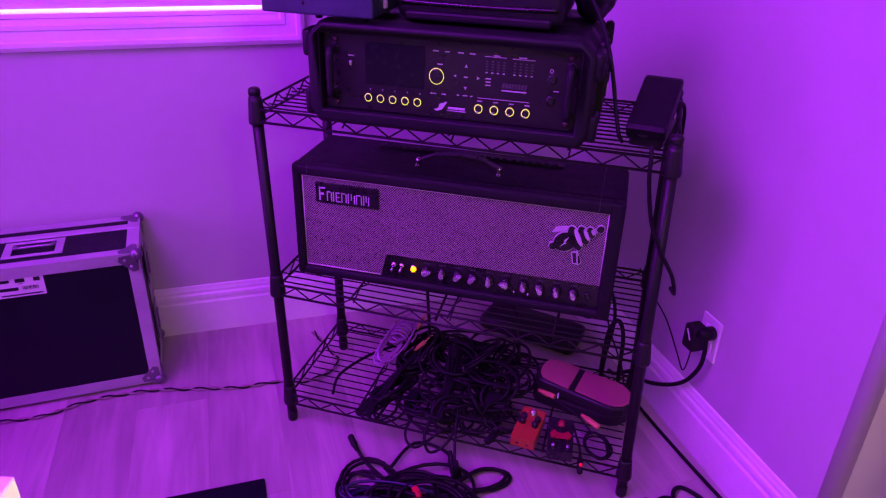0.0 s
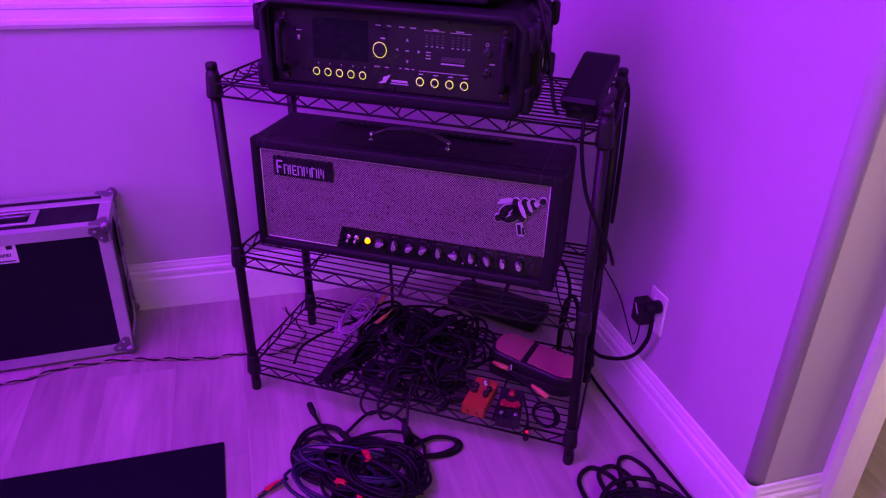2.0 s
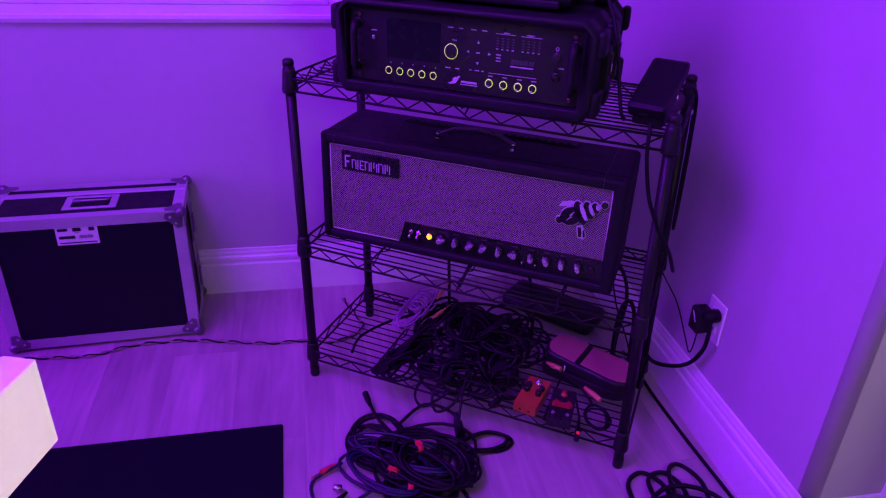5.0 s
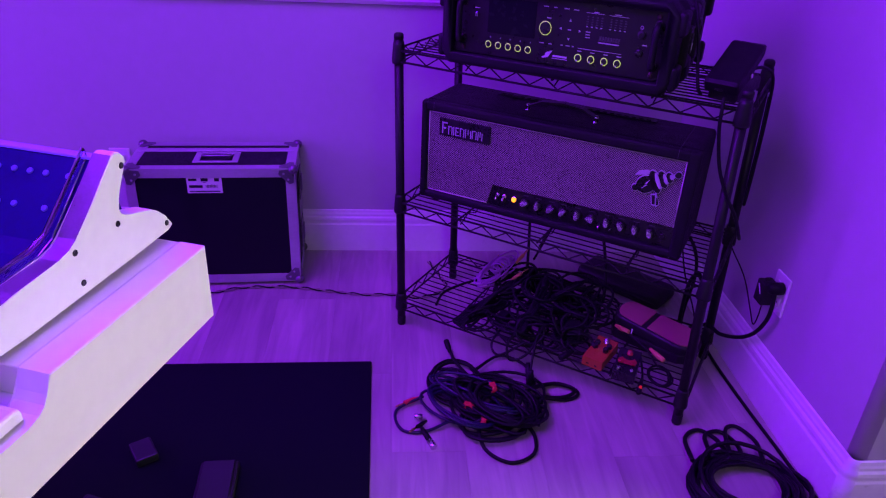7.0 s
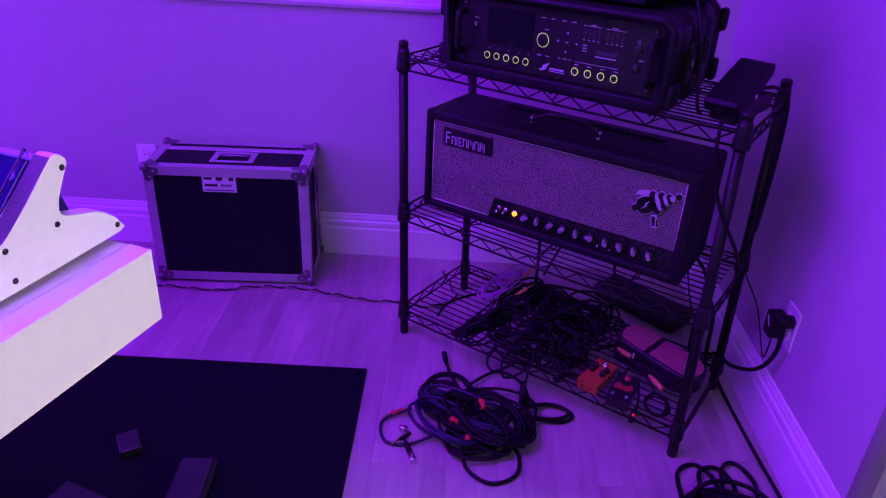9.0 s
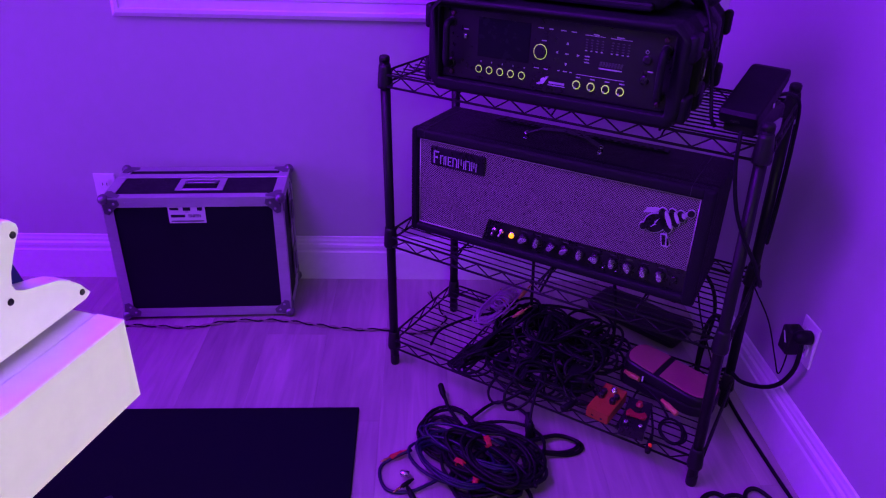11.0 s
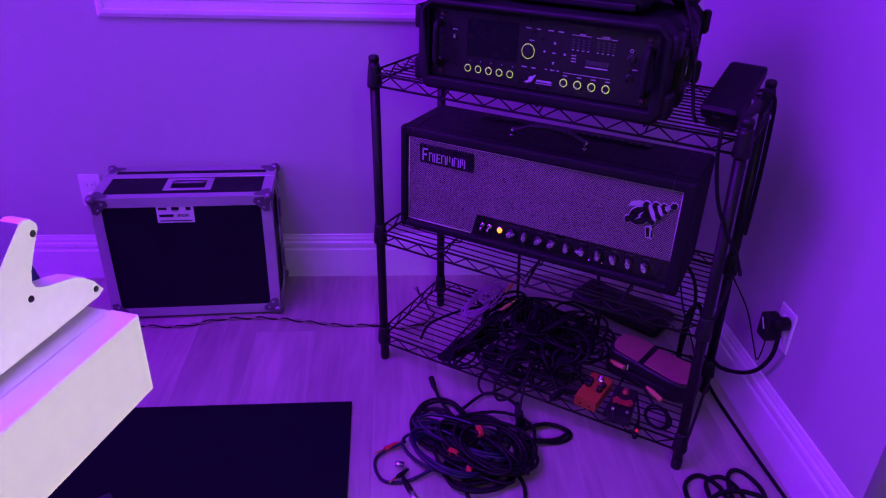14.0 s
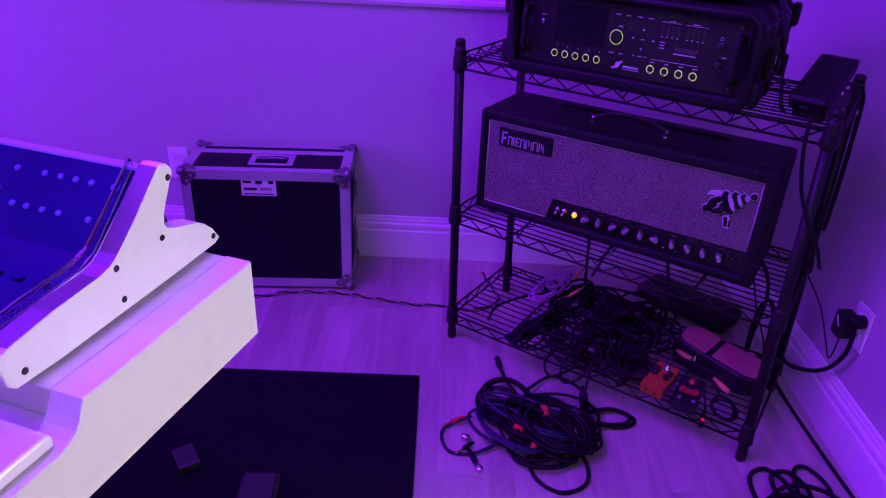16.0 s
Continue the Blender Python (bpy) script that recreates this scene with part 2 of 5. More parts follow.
def prism(bm, pts, axis, a, b, bevel=0.0, seg=2):
    """The outline pts, in the two other axes, drawn out along an axis from a to b."""
    def at(p, d):
        return {"x": (d, p[0], p[1]), "y": (p[0], d, p[1]), "z": (p[0], p[1], d)}[axis]
    lo, hi = [bm.verts.new(at(p, a)) for p in pts], [bm.verts.new(at(p, b)) for p in pts]
    n = len(pts)
    f = [bm.faces.new(lo), bm.faces.new(hi[::-1])]
    f += [bm.faces.new((lo[i], hi[i], hi[(i + 1) % n], lo[(i + 1) % n])) for i in range(n)]
    if bevel:
        e = list(set(f[0].edges) | set(f[1].edges))
        bmesh.ops.bevel(bm, geom=e, offset=bevel, segments=seg, profile=0.5, affect="EDGES")
    bmesh.ops.recalc_face_normals(bm, faces=bm.faces[:])
    return bm


def cyl(bm, p0, p1, r0, r1=None, seg=16, smooth=True, cap=True):
    p0, p1 = Vector(p0), Vector(p1)
    r1 = r0 if r1 is None else r1
    q = (p1 - p0).to_track_quat("Z", "Y").to_matrix()
    rings = [[bm.verts.new(p + q @ Vector((r * math.cos(2 * math.pi * k / seg), r * math.sin(2 * math.pi * k / seg), 0))) for k in range(seg)] for p, r in ((p0, r0), (p1, r1))]
    for k in range(seg):
        f = bm.faces.new((rings[0][k], rings[0][(k + 1) % seg], rings[1][(k + 1) % seg], rings[1][k]))
        f.smooth = smooth
    if cap:
        bm.faces.new(rings[0][::-1])
        bm.faces.new(rings[1])
    return bm


def lathe(bm, base, axis, prof, seg=20):
    """Rings of (height, radius) turned round an axis."""
    base, q = Vector(base), Vector(axis).to_track_quat("Z", "Y").to_matrix()
    rings = [[bm.verts.new(base + q @ Vector((r * math.cos(2 * math.pi * k / seg), r * math.sin(2 * math.pi * k / seg), h))) for k in range(seg)] for h, r in prof]
    for a, b in zip(rings, rings[1:]):
        for k in range(seg):
            bm.faces.new((a[k], a[(k + 1) % seg], b[(k + 1) % seg], b[k])).smooth = True
    bm.faces.new(rings[0][::-1])
    bm.faces.new(rings[-1])
    return bm


def ring(bm, c, axis, R, r, seg=24, sub=8):
    c, q = Vector(c), Vector(axis).to_track_quat("Z", "Y").to_matrix()
    v = [[bm.verts.new(c + q @ Vector(((R + r * math.cos(b)) * math.cos(a), (R + r * math.cos(b)) * math.sin(a), r * math.sin(b)))) for b in (2 * math.pi * j / sub for j in range(sub))] for a in (2 * math.pi * i / seg for i in range(seg))]
    for i in range(seg):
        for j in range(sub):
            bm.faces.new((v[i][j], v[(i + 1) % seg][j], v[(i + 1) % seg][(j + 1) % sub], v[i][(j + 1) % sub])).smooth = True
    return bm


def smooth_line(pts, steps=6, closed=False):
    """A Catmull-Rom line through the points."""
    p = [Vector(q) for q in pts]
    n, out = len(p), []
    for i in range(n if closed else n - 1):
        a, b, c, d = (p[(i + k) % n] if closed else p[min(max(i + k, 0), n - 1)] for k in (-1, 0, 1, 2))
        for s in range(steps):
            t = s / steps
            out.append(0.5 * ((2 * b) + (c - a) * t + (2 * a - 5 * b + 4 * c - d) * t * t + (3 * b - a - 3 * c + d) * t ** 3))
    if not closed:
        out.append(p[-1])
    return out


def tube(bm, line, r, seg=6, closed=False):
    """A round cord along a line of points."""
    n = len(line)
    up, rings = Vector((0.13, 0.21, 1)), []
    for i, p in enumerate(line):
        a, b = (line[(i + 1) % n], line[i - 1]) if closed else (line[min(i + 1, n - 1)], line[max(i - 1, 0)])
        t = (a - b).normalized()
        up = (up - t * up.dot(t))
        up = up.normalized() if up.length > 1e-5 else t.orthogonal().normalized()
        side = t.cross(up)
        rings.append([bm.verts.new(p + r * (math.cos(2 * math.pi * k / seg) * up + math.sin(2 * math.pi * k / seg) * side)) for k in range(seg)])
    for i in range(n if closed else n - 1):
        a, b = rings[i], rings[(i + 1) % n]
        for k in range(seg):
            bm.faces.new((a[k], a[(k + 1) % seg], b[(k + 1) % seg], b[k])).smooth = True
    if not closed:
        bm.faces.new(rings[0][::-1])
        bm.faces.new(rings[-1])
    return bm


def cord(bm, pts, r, seg=6, steps=6, closed=False):
    return tube(bm, smooth_line(pts, steps, closed), r, seg, closed)


def mesh_of(name, bm, mat):
    me = bpy.data.meshes.new(name)
    bmesh.ops.recalc_face_normals(bm, faces=bm.faces[:])
    bm.to_mesh(me)
    bm.free()
    me.materials.append(mat)
    return me


def B():
    return bmesh.new()


def part(name, bm, mat, parent, label=""):
    ob = new(name, mesh_of(name, bm, mat))
    ob.parent = parent
    return tagged(ob, label=label)


def thing(name, label, category, m=None, group=""):
    ob = new(name)
    ob.empty_display_size = 0.05
    if m is not None:
        ob.matrix_world = m
    return tagged(ob, label, category, group)


def solid(name, bm, mat, label, category, m=None, group="", kind=""):
    ob = new(name, mesh_of(name, bm, mat))
    if m is not None:
        ob.matrix_world = m
    return tagged(ob, label, category, group, kind)


# ---------------------------------------------------------------- the room
DX0 = 1.49      # edge of the doorway
YB, XR, YJ, H = 2.324, 1.277, 1.012, 2.6      # back wall, right wall, jog wall, height
WX0, WX1, WZ0, WZ1 = -0.516, 0.335, 0.989, 2.05   # window opening

floor = solid("floor", box(B(), -3.0, 3.2, -2.6, 3.4, -0.06, -0.012), SUB, "pale washed oak plank floor, slightly glossy", "floor", kind="structure")
ceiling = solid("ceiling", box(B(), -3.15, 3.35, -2.75, 3.55, H, H + 0.1), CEIL, "plain white painted ceiling", "ceiling", kind="structure")

bm = B()
box(bm, -3.0, WX0, YB, YB + 0.14, 0, H)
box(bm, WX1, XR + 0.12, YB, YB + 0.14, 0, H)
box(bm, WX0, WX1, YB, YB + 0.14, 0, WZ0)
box(bm, WX0, WX1, YB, YB + 0.14, WZ1, H)
solid("wall_north", bm, WALL, "plain light grey painted wall with a window", "wall", kind="structure")

# right wall turning a rounded corner into the door wall
R = 0.030
arc = [(XR + R - R * math.cos(a), YJ + R - R * math.sin(a)) for a in (radians(k * 11.25) for k in range(9))]
bm = B()
prism(bm, [(XR, YB - 0.002)] + arc + [(DX0, YJ), (DX0, YJ + 0.12), (XR + 0.12, YJ + 0.12), (XR + 0.12, YB - 0.002)], "z", 0, H)
for f in bm.faces:
    f.smooth = abs(f.normal.z) < 0.5 and f.calc_area() < 0.02
solid("wall_east", bm, WALL, "light grey painted wall with a rounded outer corner", "wall", kind="structure")
bm = B()
box(bm, 2.31, 3.2, YJ, YJ + 0.12, 0, H)
box(bm, DX0, 2.31, YJ, YJ + 0.12, 2.08, H)
solid("wall_door", bm, WALL, "light grey painted wall round a doorway", "wall", kind="structure")
for nm, q in (("wall_west", (-3.15, -3.0, -2.6, YB + 0.14)), ("wall_south", (-3.15, 3.35, -2.75, -2.6)), ("wall_far_east", (3.2, 3.35, -2.6, 3.4)), ("wall_hall", (XR + 0.12, 3.35, 3.4, 3.55))):
    solid(nm, box(B(), *q, 0, H), WALL, "plain light grey painted wall", "wall", kind="structure")

BASE = [(0.0, 0.0), (0.016, 0.0), (0.016, 0.108), (0.0125, 0.114), (0.0125, 0.121), (0.0145, 0.126), (0.0135, 0.136), (0.009, 0.142), (0.009, 0.150), (0.0065, 0.156), (0.005, 0.165), (0.0, 0.167)]


def baseboard(p, q, inward):
    """A moulded board along the foot of a wall from p to q."""
    p, q, w = Vector((*p, 0)), Vector((*q, 0)), Vector((*inward, 0))
    bm = B()
    ends = [[bm.verts.new(e + w * d + Vector((0, 0, h))) for d, h in BASE] for e in (p, q)]
    n = len(BASE)
    for i in range(n):
        bm.faces.new((ends[0][i], ends[1][i], ends[1][(i + 1) % n], ends[0][(i + 1) % n]))
    bm.faces.new(ends[0][::-1])
    bm.faces.new(ends[1])
    solid("baseboard", bm, TRIM, "white moulded baseboard with a stepped top", "baseboard", kind="structure")


baseboard((-3.0, YB - 0.001), (XR - 0.017, YB - 0.001), (0, -1))
baseboard((XR - 0.001, YB - 0.018), (XR - 0.001, YJ + 0.012), (-1, 0))
baseboard((XR + 0.012, YJ - 0.001), (DX0 - 0.032, YJ - 0.001), (0, -1))
# the board's own rounded corner piece
bm = B()
steps = [radians(k * 15) for k in range(7)]
cx, cy = XR + 0.012, YJ + 0.012
rows = [[bm.verts.new((cx - (0.013 + d) * math.cos(a), cy - (0.013 + d) * math.sin(a), h)) for d, h in BASE] for a in steps]
for a, b in zip(rows, rows[1:]):
    for i in range(len(BASE) - 1):
        bm.faces.new((a[i], b[i], b[i + 1], a[i + 1])).smooth = True
solid("baseboard", bm, TRIM, "white moulded baseboard with a stepped top", "baseboard", kind="structure")


# doorway casing and jamb
def casing_profile(x0, x1, y):
    w = x1 - x0
    return [(x0, y), (x0, y - 0.014), (x0 + 0.18 * w, y - 0.022), (x0 + 0.3 * w, y - 0.022), (x0 + 0.36 * w, y - 0.017), (x0 + 0.7 * w, y - 0.015), (x0 + 0.76 * w, y - 0.011), (x1, y - 0.009), (x1, y)]


door_trim = thing("door_1", "white moulded door casing round an open doorway", "doorway")
door_trim["kind"] = "structure"
part("casing", prism(B(), casing_profile(DX0 - 0.031, DX0 + 0.078, YJ - 0.001), "z", 0, 2.16), TRIM, door_trim)
part("casing", prism(B(), [(3.69 - x, y) for x, y in casing_profile(1.379, 1.488, YJ - 0.001)], "z", 0, 2.16), TRIM, door_trim)
part("jamb", box(B(), DX0 + 0.002, DX0 + 0.02, YJ + 0.001, YJ + 0.13, 0, 2.06), TRIM, door_trim)
part("jamb", box(B(), 2.29, 2.308, YJ + 0.001, YJ + 0.13, 0, 2.06), TRIM, door_trim)
part("head", box(B(), DX0 + 0.02, 2.29, YJ + 0.001, YJ + 0.13, 2.06, 2.078), TRIM, door_trim)

# window: moulded casing, sash, shade and daylight behind it
win = thing("window_1", "white framed window with a lowered pale shade", "window")
win["kind"] = "structure"
cw = 0.078


def frame_rail(a):
    """A moulded rail, outer edge to inner edge, mitred at 45 degrees."""
    prof = [(0.0, 0.016), (0.012, 0.024), (0.022, 0.024), (0.026, 0.019), (0.05, 0.017), (0.054, 0.021), (0.064, 0.021), (0.068, 0.013), (cw, 0.011)]
    bm = B()
    rows = []
    for end in (0, 1):
        row = []
        for d, h in prof + [(cw, -0.001), (0.0, -0.001)]:
            p = a(d, end)
            row.append(bm.verts.new((p[0], YB - h, p[1])))
        rows.append(row)
    n = len(rows[0])
    for i in range(n):
        bm.faces.new((rows[0][i], rows[1][i], rows[1][(i + 1) % n], rows[0][(i + 1) % n]))
    bm.faces.new(rows[0])
    bm.faces.new(rows[1][::-1])
    part("casing", bm, TRIM, win)


X0, X1, Z0, Z1 = WX0 - cw, WX1 + cw, WZ0 - cw, WZ1 + cw
frame_rail(lambda d, e: ((X0 + d) if e == 0 else (X1 - d), Z0 + d))
frame_rail(lambda d, e: ((X0 + d) if e == 0 else (X1 - d), Z1 - d))
frame_rail(lambda d, e: (X0 + d, (Z0 + d) if e == 0 else (Z1 - d)))
frame_rail(lambda d, e: (X1 - d, (Z0 + d) if e == 0 else (Z1 - d)))
for q in ((WX0 + 0.001, WX1 - 0.001, WZ0 + 0.001, WZ0 + 0.012), (WX0 + 0.001, WX1 - 0.001, WZ1 - 0.012, WZ1 - 0.001), (WX0 + 0.001, WX0 + 0.012, WZ0 + 0.012, WZ1 - 0.012), (WX1 - 0.012, WX1 - 0.001, WZ0 + 0.012, WZ1 - 0.012)):
    part("window_frame", box(B(), q[0], q[1], YB + 0.002, YB + 0.12, q[2], q[3]), TRIM, win)
pane = part("pane", box(B(), WX0 + 0.012, WX1 - 0.012, YB + 0.095, YB + 0.099, WZ0 + 0.012, WZ1 - 0.012), GLASS, win)
pane.visible_shadow = False
part("shade", box(B(), WX0 + 0.014, WX1 - 0.018, YB + 0.03, YB + 0.033, WZ0 + 0.024, WZ1 - 0.014), SHADE, win, "pale fabric shade let down")
part("hem_bar", box(B(), WX0 + 0.014, WX1 - 0.018, YB + 0.026, YB + 0.038, WZ0 + 0.020, WZ0 + 0.034, 0.003), SHADE, win)
solid("backdrop", box(B(), -1.6, 1.4, YB + 0.30, YB + 0.31, 0.4, 2.6), DAY, "bright daylight outside the window", "backdrop", kind="structure")


# ---------------------------------------------------------------- sockets on the walls
def wall_plate(name, m, label):
    """A duplex socket plate; local x along the wall, y out of it."""
    ob = thing(name, label, "wall socket", m)
    part("plate", box(B(), -0.036, 0.036, 0.0, 0.006, -0.058, 0.058, 0.003), TRIM, ob)
    for z in (-0.021, 0.021):
        part("receptacle", box(B(), -0.017, 0.017, 0.0055, 0.009, z - 0.014, z + 0.014, 0.004), TRIM, ob)
        bm = B()
        box(bm, -0.008, -0.006, 0.0085, 0.0095, z - 0.005, z + 0.005)
        box(bm, 0.006, 0.008, 0.0085, 0.0095, z - 0.004, z + 0.004)
        part("slot", bm, PANEL, ob)
    return ob


wall_plate("wall_socket", pose(-0.728, YB, 0.338, 0, 0, 180), "white duplex wall socket above the baseboard")
wall_plate("wall_socket", pose(XR, 1.455, 0.337, 0, 0, 90), "white duplex wall socket holding a black adapter")

adapter = thing("power_adapter", "black power adapter and plug in the wall socket", "power adapter", pose(XR - 0.0095, 1.456, 0.343, 0, 0, 90))
part("adapter_body", box(B(), -0.004, 0.040, 0.0, 0.042, -0.045, 0.022, 0.006, 3), PLASTIC, adapter)
part("plug", lathe(B(), (-0.016, 0.0, 0.018), (0, 1, 0), [(0, 0.017), (0.024, 0.018), (0.036, 0.013), (0.040, 0.008)]), RUBBER, adapter)
part("tab", box(B(), 0.010, 0.016, 0.012, 0.03, 0.02, 0.036, 0.002, 1, pose(0, 0, 0, 0, 20, 0)), PLASTIC, adapter)
part("sticker", box(B(), 0.004, 0.009, 0.0415, 0.0428, -0.012, 0.018, 0, 1, pose(0.01, 0, 0, 0, 35, 0)), STICKER, adapter)

# ---------------------------------------------------------------- wire shelving unit
RACK = pose(0.2626, 1.812, 0, 0, 0, -33.0)
LEAN_U = -0.024      # the posts lean sideways, the decks stay level
SEAT = {}


def on_rack(name, label, category, base, group="", fit=None):
    """A thing whose parts are written in the shelving unit's measures; base: its foot there; fit: how its own measures lie in the unit."""
    ob = thing(name, label, category, RACK @ pose(*base), group)
    SEAT[ob.name] = pose(*base).inverted() @ (fit or Matrix())
    return ob


def seat(bm, ob):
    bmesh.ops.transform(bm, matrix=SEAT[ob.name], verts=bm.verts[:])
    return bm


def rp(name, bm, mat, ob, label="", parent=None):
    return part(name, seat(bm, ob), mat, parent or ob, label)


def fitted(u0, v0, z0, u1, v1, z1, su, sv, sz, turn):
    """Measures about (u0, v0, z0) scaled, turned and set down at (u1, v1, z1)."""
    return pose(u1, v1, z1, 0, 0, turn) @ Matrix.Diagonal((su, sv, sz, 1)) @ pose(-u0, -v0, -z0)


AMP_FIT = fitted(0.0645, 0.052, 0.469, 0.052, 0.050, 0.474, 0.993, 1.04, 1.078, 1.7)
CASE_FIT = fitted(0.270, -0.004, 0.899, 0.256, -0.031, 0.937, 0.961, 0.95, 1.037, 1.7)
LW, LD = 0.889, 0.348
DECKS = (0.094, 0.434, 0.877)
rack = on_rack("wire_shelving_unit", "three-tier black wire shelving unit standing on the floor", "shelving", (0, 0, 0))
for pu in (0, LW):
    for pv in (0, LD):
        top = 0.914

        def lean(z, u=pu, v=pv):
            return (u + LEAN_U * z / 0.914, v, z)
        rp("post", cyl(B(), lean(0.025), lean(top), 0.0127, seg=14), STEEL, rack)
        rp("post_cap", lathe(B(), lean(top - 0.008), (0, 0, 1), [(0, 0.0135), (0.010, 0.0135), (0.014, 0.011), (0.016, 0.006)], 14), PLASTIC, rack)
        rp("foot", lathe(B(), lean(0), (0, 0, 1), [(0, 0.012), (0.004, 0.0135), (0.028, 0.0135), (0.032, 0.0125)], 14), PLASTIC, rack)
        for zd in DECKS:
            rp("collar", lathe(B(), lean(zd - 0.036), (LEAN_U, 0, 0.914), [(0, 0.0185), (0.006, 0.0195), (0.03, 0.0175), (0.050, 0.0155), (0.058, 0.0145)], 14), PLASTIC, rack)

wire_mesh = mesh_of("wire", cyl(B(), (0.012, 0, 0), (LW - 0.012, 0, 0), 0.0019, seg=6), STEEL)
for zd in DECKS:
    bm = B()
    for dz, rr in ((0, 0.0031), (-0.029, 0.0031)):
        for a, b in (((0.015, -0.012), (LW - 0.015, -0.012)), ((0.015, LD + 0.012), (LW - 0.015, LD + 0.012)), ((-0.012, 0.015), (-0.012, LD - 0.015)), ((LW + 0.012, 0.015), (LW + 0.012, LD - 0.015))):
            cyl(bm, (*a, dz), (*b, dz), rr, seg=8)
    # zigzag between the two rim wires
    for v0 in (-0.012, LD + 0.012):
        n = 23
        pts = [Vector((0.02 + (LW - 0.04) * k / n, v0, -(0.002 if k % 2 else 0.027))) for k in range(n + 1)]
        tube(bm, pts, 0.0022, 6)
    for u0 in (-0.012, LW + 0.012):
        n = 9
        pts = [Vector((u0, 0.018 + (LD - 0.036) * k / n, -(0.002 if k % 2 else 0.027))) for k in range(n + 1)]
        tube(bm, pts, 0.0022, 6)
    # bearers from front to back
    deck = rp("shelf", bm, STEEL, rack)
    deck.location = (LEAN_U * zd / 0.914, 0, zd)
    for u0 in (0.20, 0.445, 0.69):
        bm = B()
        cyl(bm, (u0, -0.010, -0.006), (u0, LD + 0.010, -0.006), 0.0028, seg=8)
        n = 7
        tube(bm, [Vector((u0, 0.01 + (LD - 0.02) * k / n, -(0.008 if k % 2 else 0.027))) for k in range(n + 1)], 0.002, 6)
        part("bearer", bm, STEEL, deck)
    for k in range(13):
        w = new("wire", wire_mesh)
        w.parent = deck
        w.location = (0, 0.009 + (LD - 0.018) * k / 12, -0.0005)

# ---------------------------------------------------------------- guitar amplifier head
amp = on_rack("amplifier_head", "black tolex amplifier head with woven grille cloth, switched on", "amplifier", (0.425, 0.15, 0.437), fit=AMP_FIT)
A0, A1, AZ0, AZ1, AV0, AV1 = 0.042, 0.812, 0.445, 0.716, 0.040, 0.262
bm = B()
box(bm, A0, A1, AV0 + 0.022, AV1, AZ0, AZ1, 0.012, 3)
rp("cabinet", bm, TOLEX, amp)
# front border round the grille
bm = B()
for q in ((A0, 0.0625, AZ0, AZ1), (0.7815, A1, AZ0, AZ1)):
    box(bm, q[0], q[1], AV0, AV0 + 0.03, q[2], q[3], 0.008, 3)
box(bm, 0.0555, 0.789, AV0 + 0.001, AV0 + 0.029, 0.6895, AZ1, 0.008, 3)
box(bm, 0.0555, 0.789, AV0 + 0.001, AV0 + 0.029, AZ0, 0.467, 0.008, 3)
rp("front_border", bm, TOLEX, amp)
rp("grille", prism(B(), [(0.062, 0.467), (0.258, 0.467), (0.273, 0.523), (0.782, 0.523), (0.782, 0.690), (0.062, 0.690)], "y", AV0 + 0.012, AV0 + 0.022), GRILLE, amp, "salt-and-pepper woven grille cloth")
bm = B()
for a, b in (((0.0645, 0.469), (0.0645, 0.688)), ((0.0645, 0.688), (0.7795, 0.688)), ((0.7795, 0.688), (0.7795, 0.523)), ((0.0645, 0.469), (0.258, 0.469))):
    cyl(bm, (a[0], AV0 + 0.0115, a[1]), (b[0], AV0 + 0.0115, b[1]), 0.0014, seg=6)
rp("piping", bm, PIPING, amp, "thin pale piping round the grille")
rp("control_panel", prism(B(), [(0.259, 0.467), (0.274, 0.521), (0.781, 0.521), (0.781, 0.467)], "y", AV0 + 0.014, AV0 + 0.0225), PANEL, amp, "glossy black control panel")
for u0 in (0.083, 0.757):
    bm = B()
    cord(bm, [(u0, AV0 - 0.0008, AZ1 - 0.022), (u0, AV0 + 0.0005, AZ1 - 0.006), (u0, AV0 + 0.012, AZ1 + 0.0008), (u0, AV0 + 0.08, AZ1 + 0.0008), (u0, AV1 - 0.015, AZ1 + 0.0008)], 0.0006)
    rp("piping", bm, FAINT, amp, "thin grey seam")
for u0 in (0.085, 0.765):
    for v0 in (AV0 + 0.035, AV1 - 0.03):
        rp("foot", lathe(B(), (u0, v0, 0.4345), (0, 0, 1), [(0, 0.015), (0.003, 0.017), (0.010, 0.019), (0.0115, 0.019)], 14), RUBBER, amp)
# strap handle
bm = B()
prism(bm, [(0.335, 0.728), (0.37, 0.742), (0.43, 0.747), (0.485, 0.742), (0.519, 0.728), (0.519, 0.732), (0.485, 0.7465), (0.43, 0.752), (0.37, 0.7465), (0.335, 0.732)], "y", 0.108, 0.132, 0.001, 1)
rp("handle", bm, PANEL, amp, "black strap handle")
for u0 in (0.330, 0.522):
    bm = B()
    box(bm, u0 - 0.005, u0 + 0.005, 0.110, 0.130, AZ1 - 0.001, AZ1 + 0.005, 0.002)
    lathe(bm, (u0, 0.120, AZ1 + 0.005), (0, 0, 1), [(0, 0.006), (0.010, 0.006), (0.013, 0.003)], 10)
    rp("handle_bracket", bm, CHROME, amp, "chrome handle bracket")
bm = B()
box(bm, 0.20, 0.66, 0.205, 0.232, AZ1 - 0.001, AZ1 + 0.0035, 0.001)
for k in range(22):
    box(bm, 0.21 + k * 0.0202, 0.222 + k * 0.0202, 0.208, 0.229, AZ1 + 0.003, AZ1 + 0.006)
rp("vent", bm, PLASTIC, amp, "black rear vent grille")
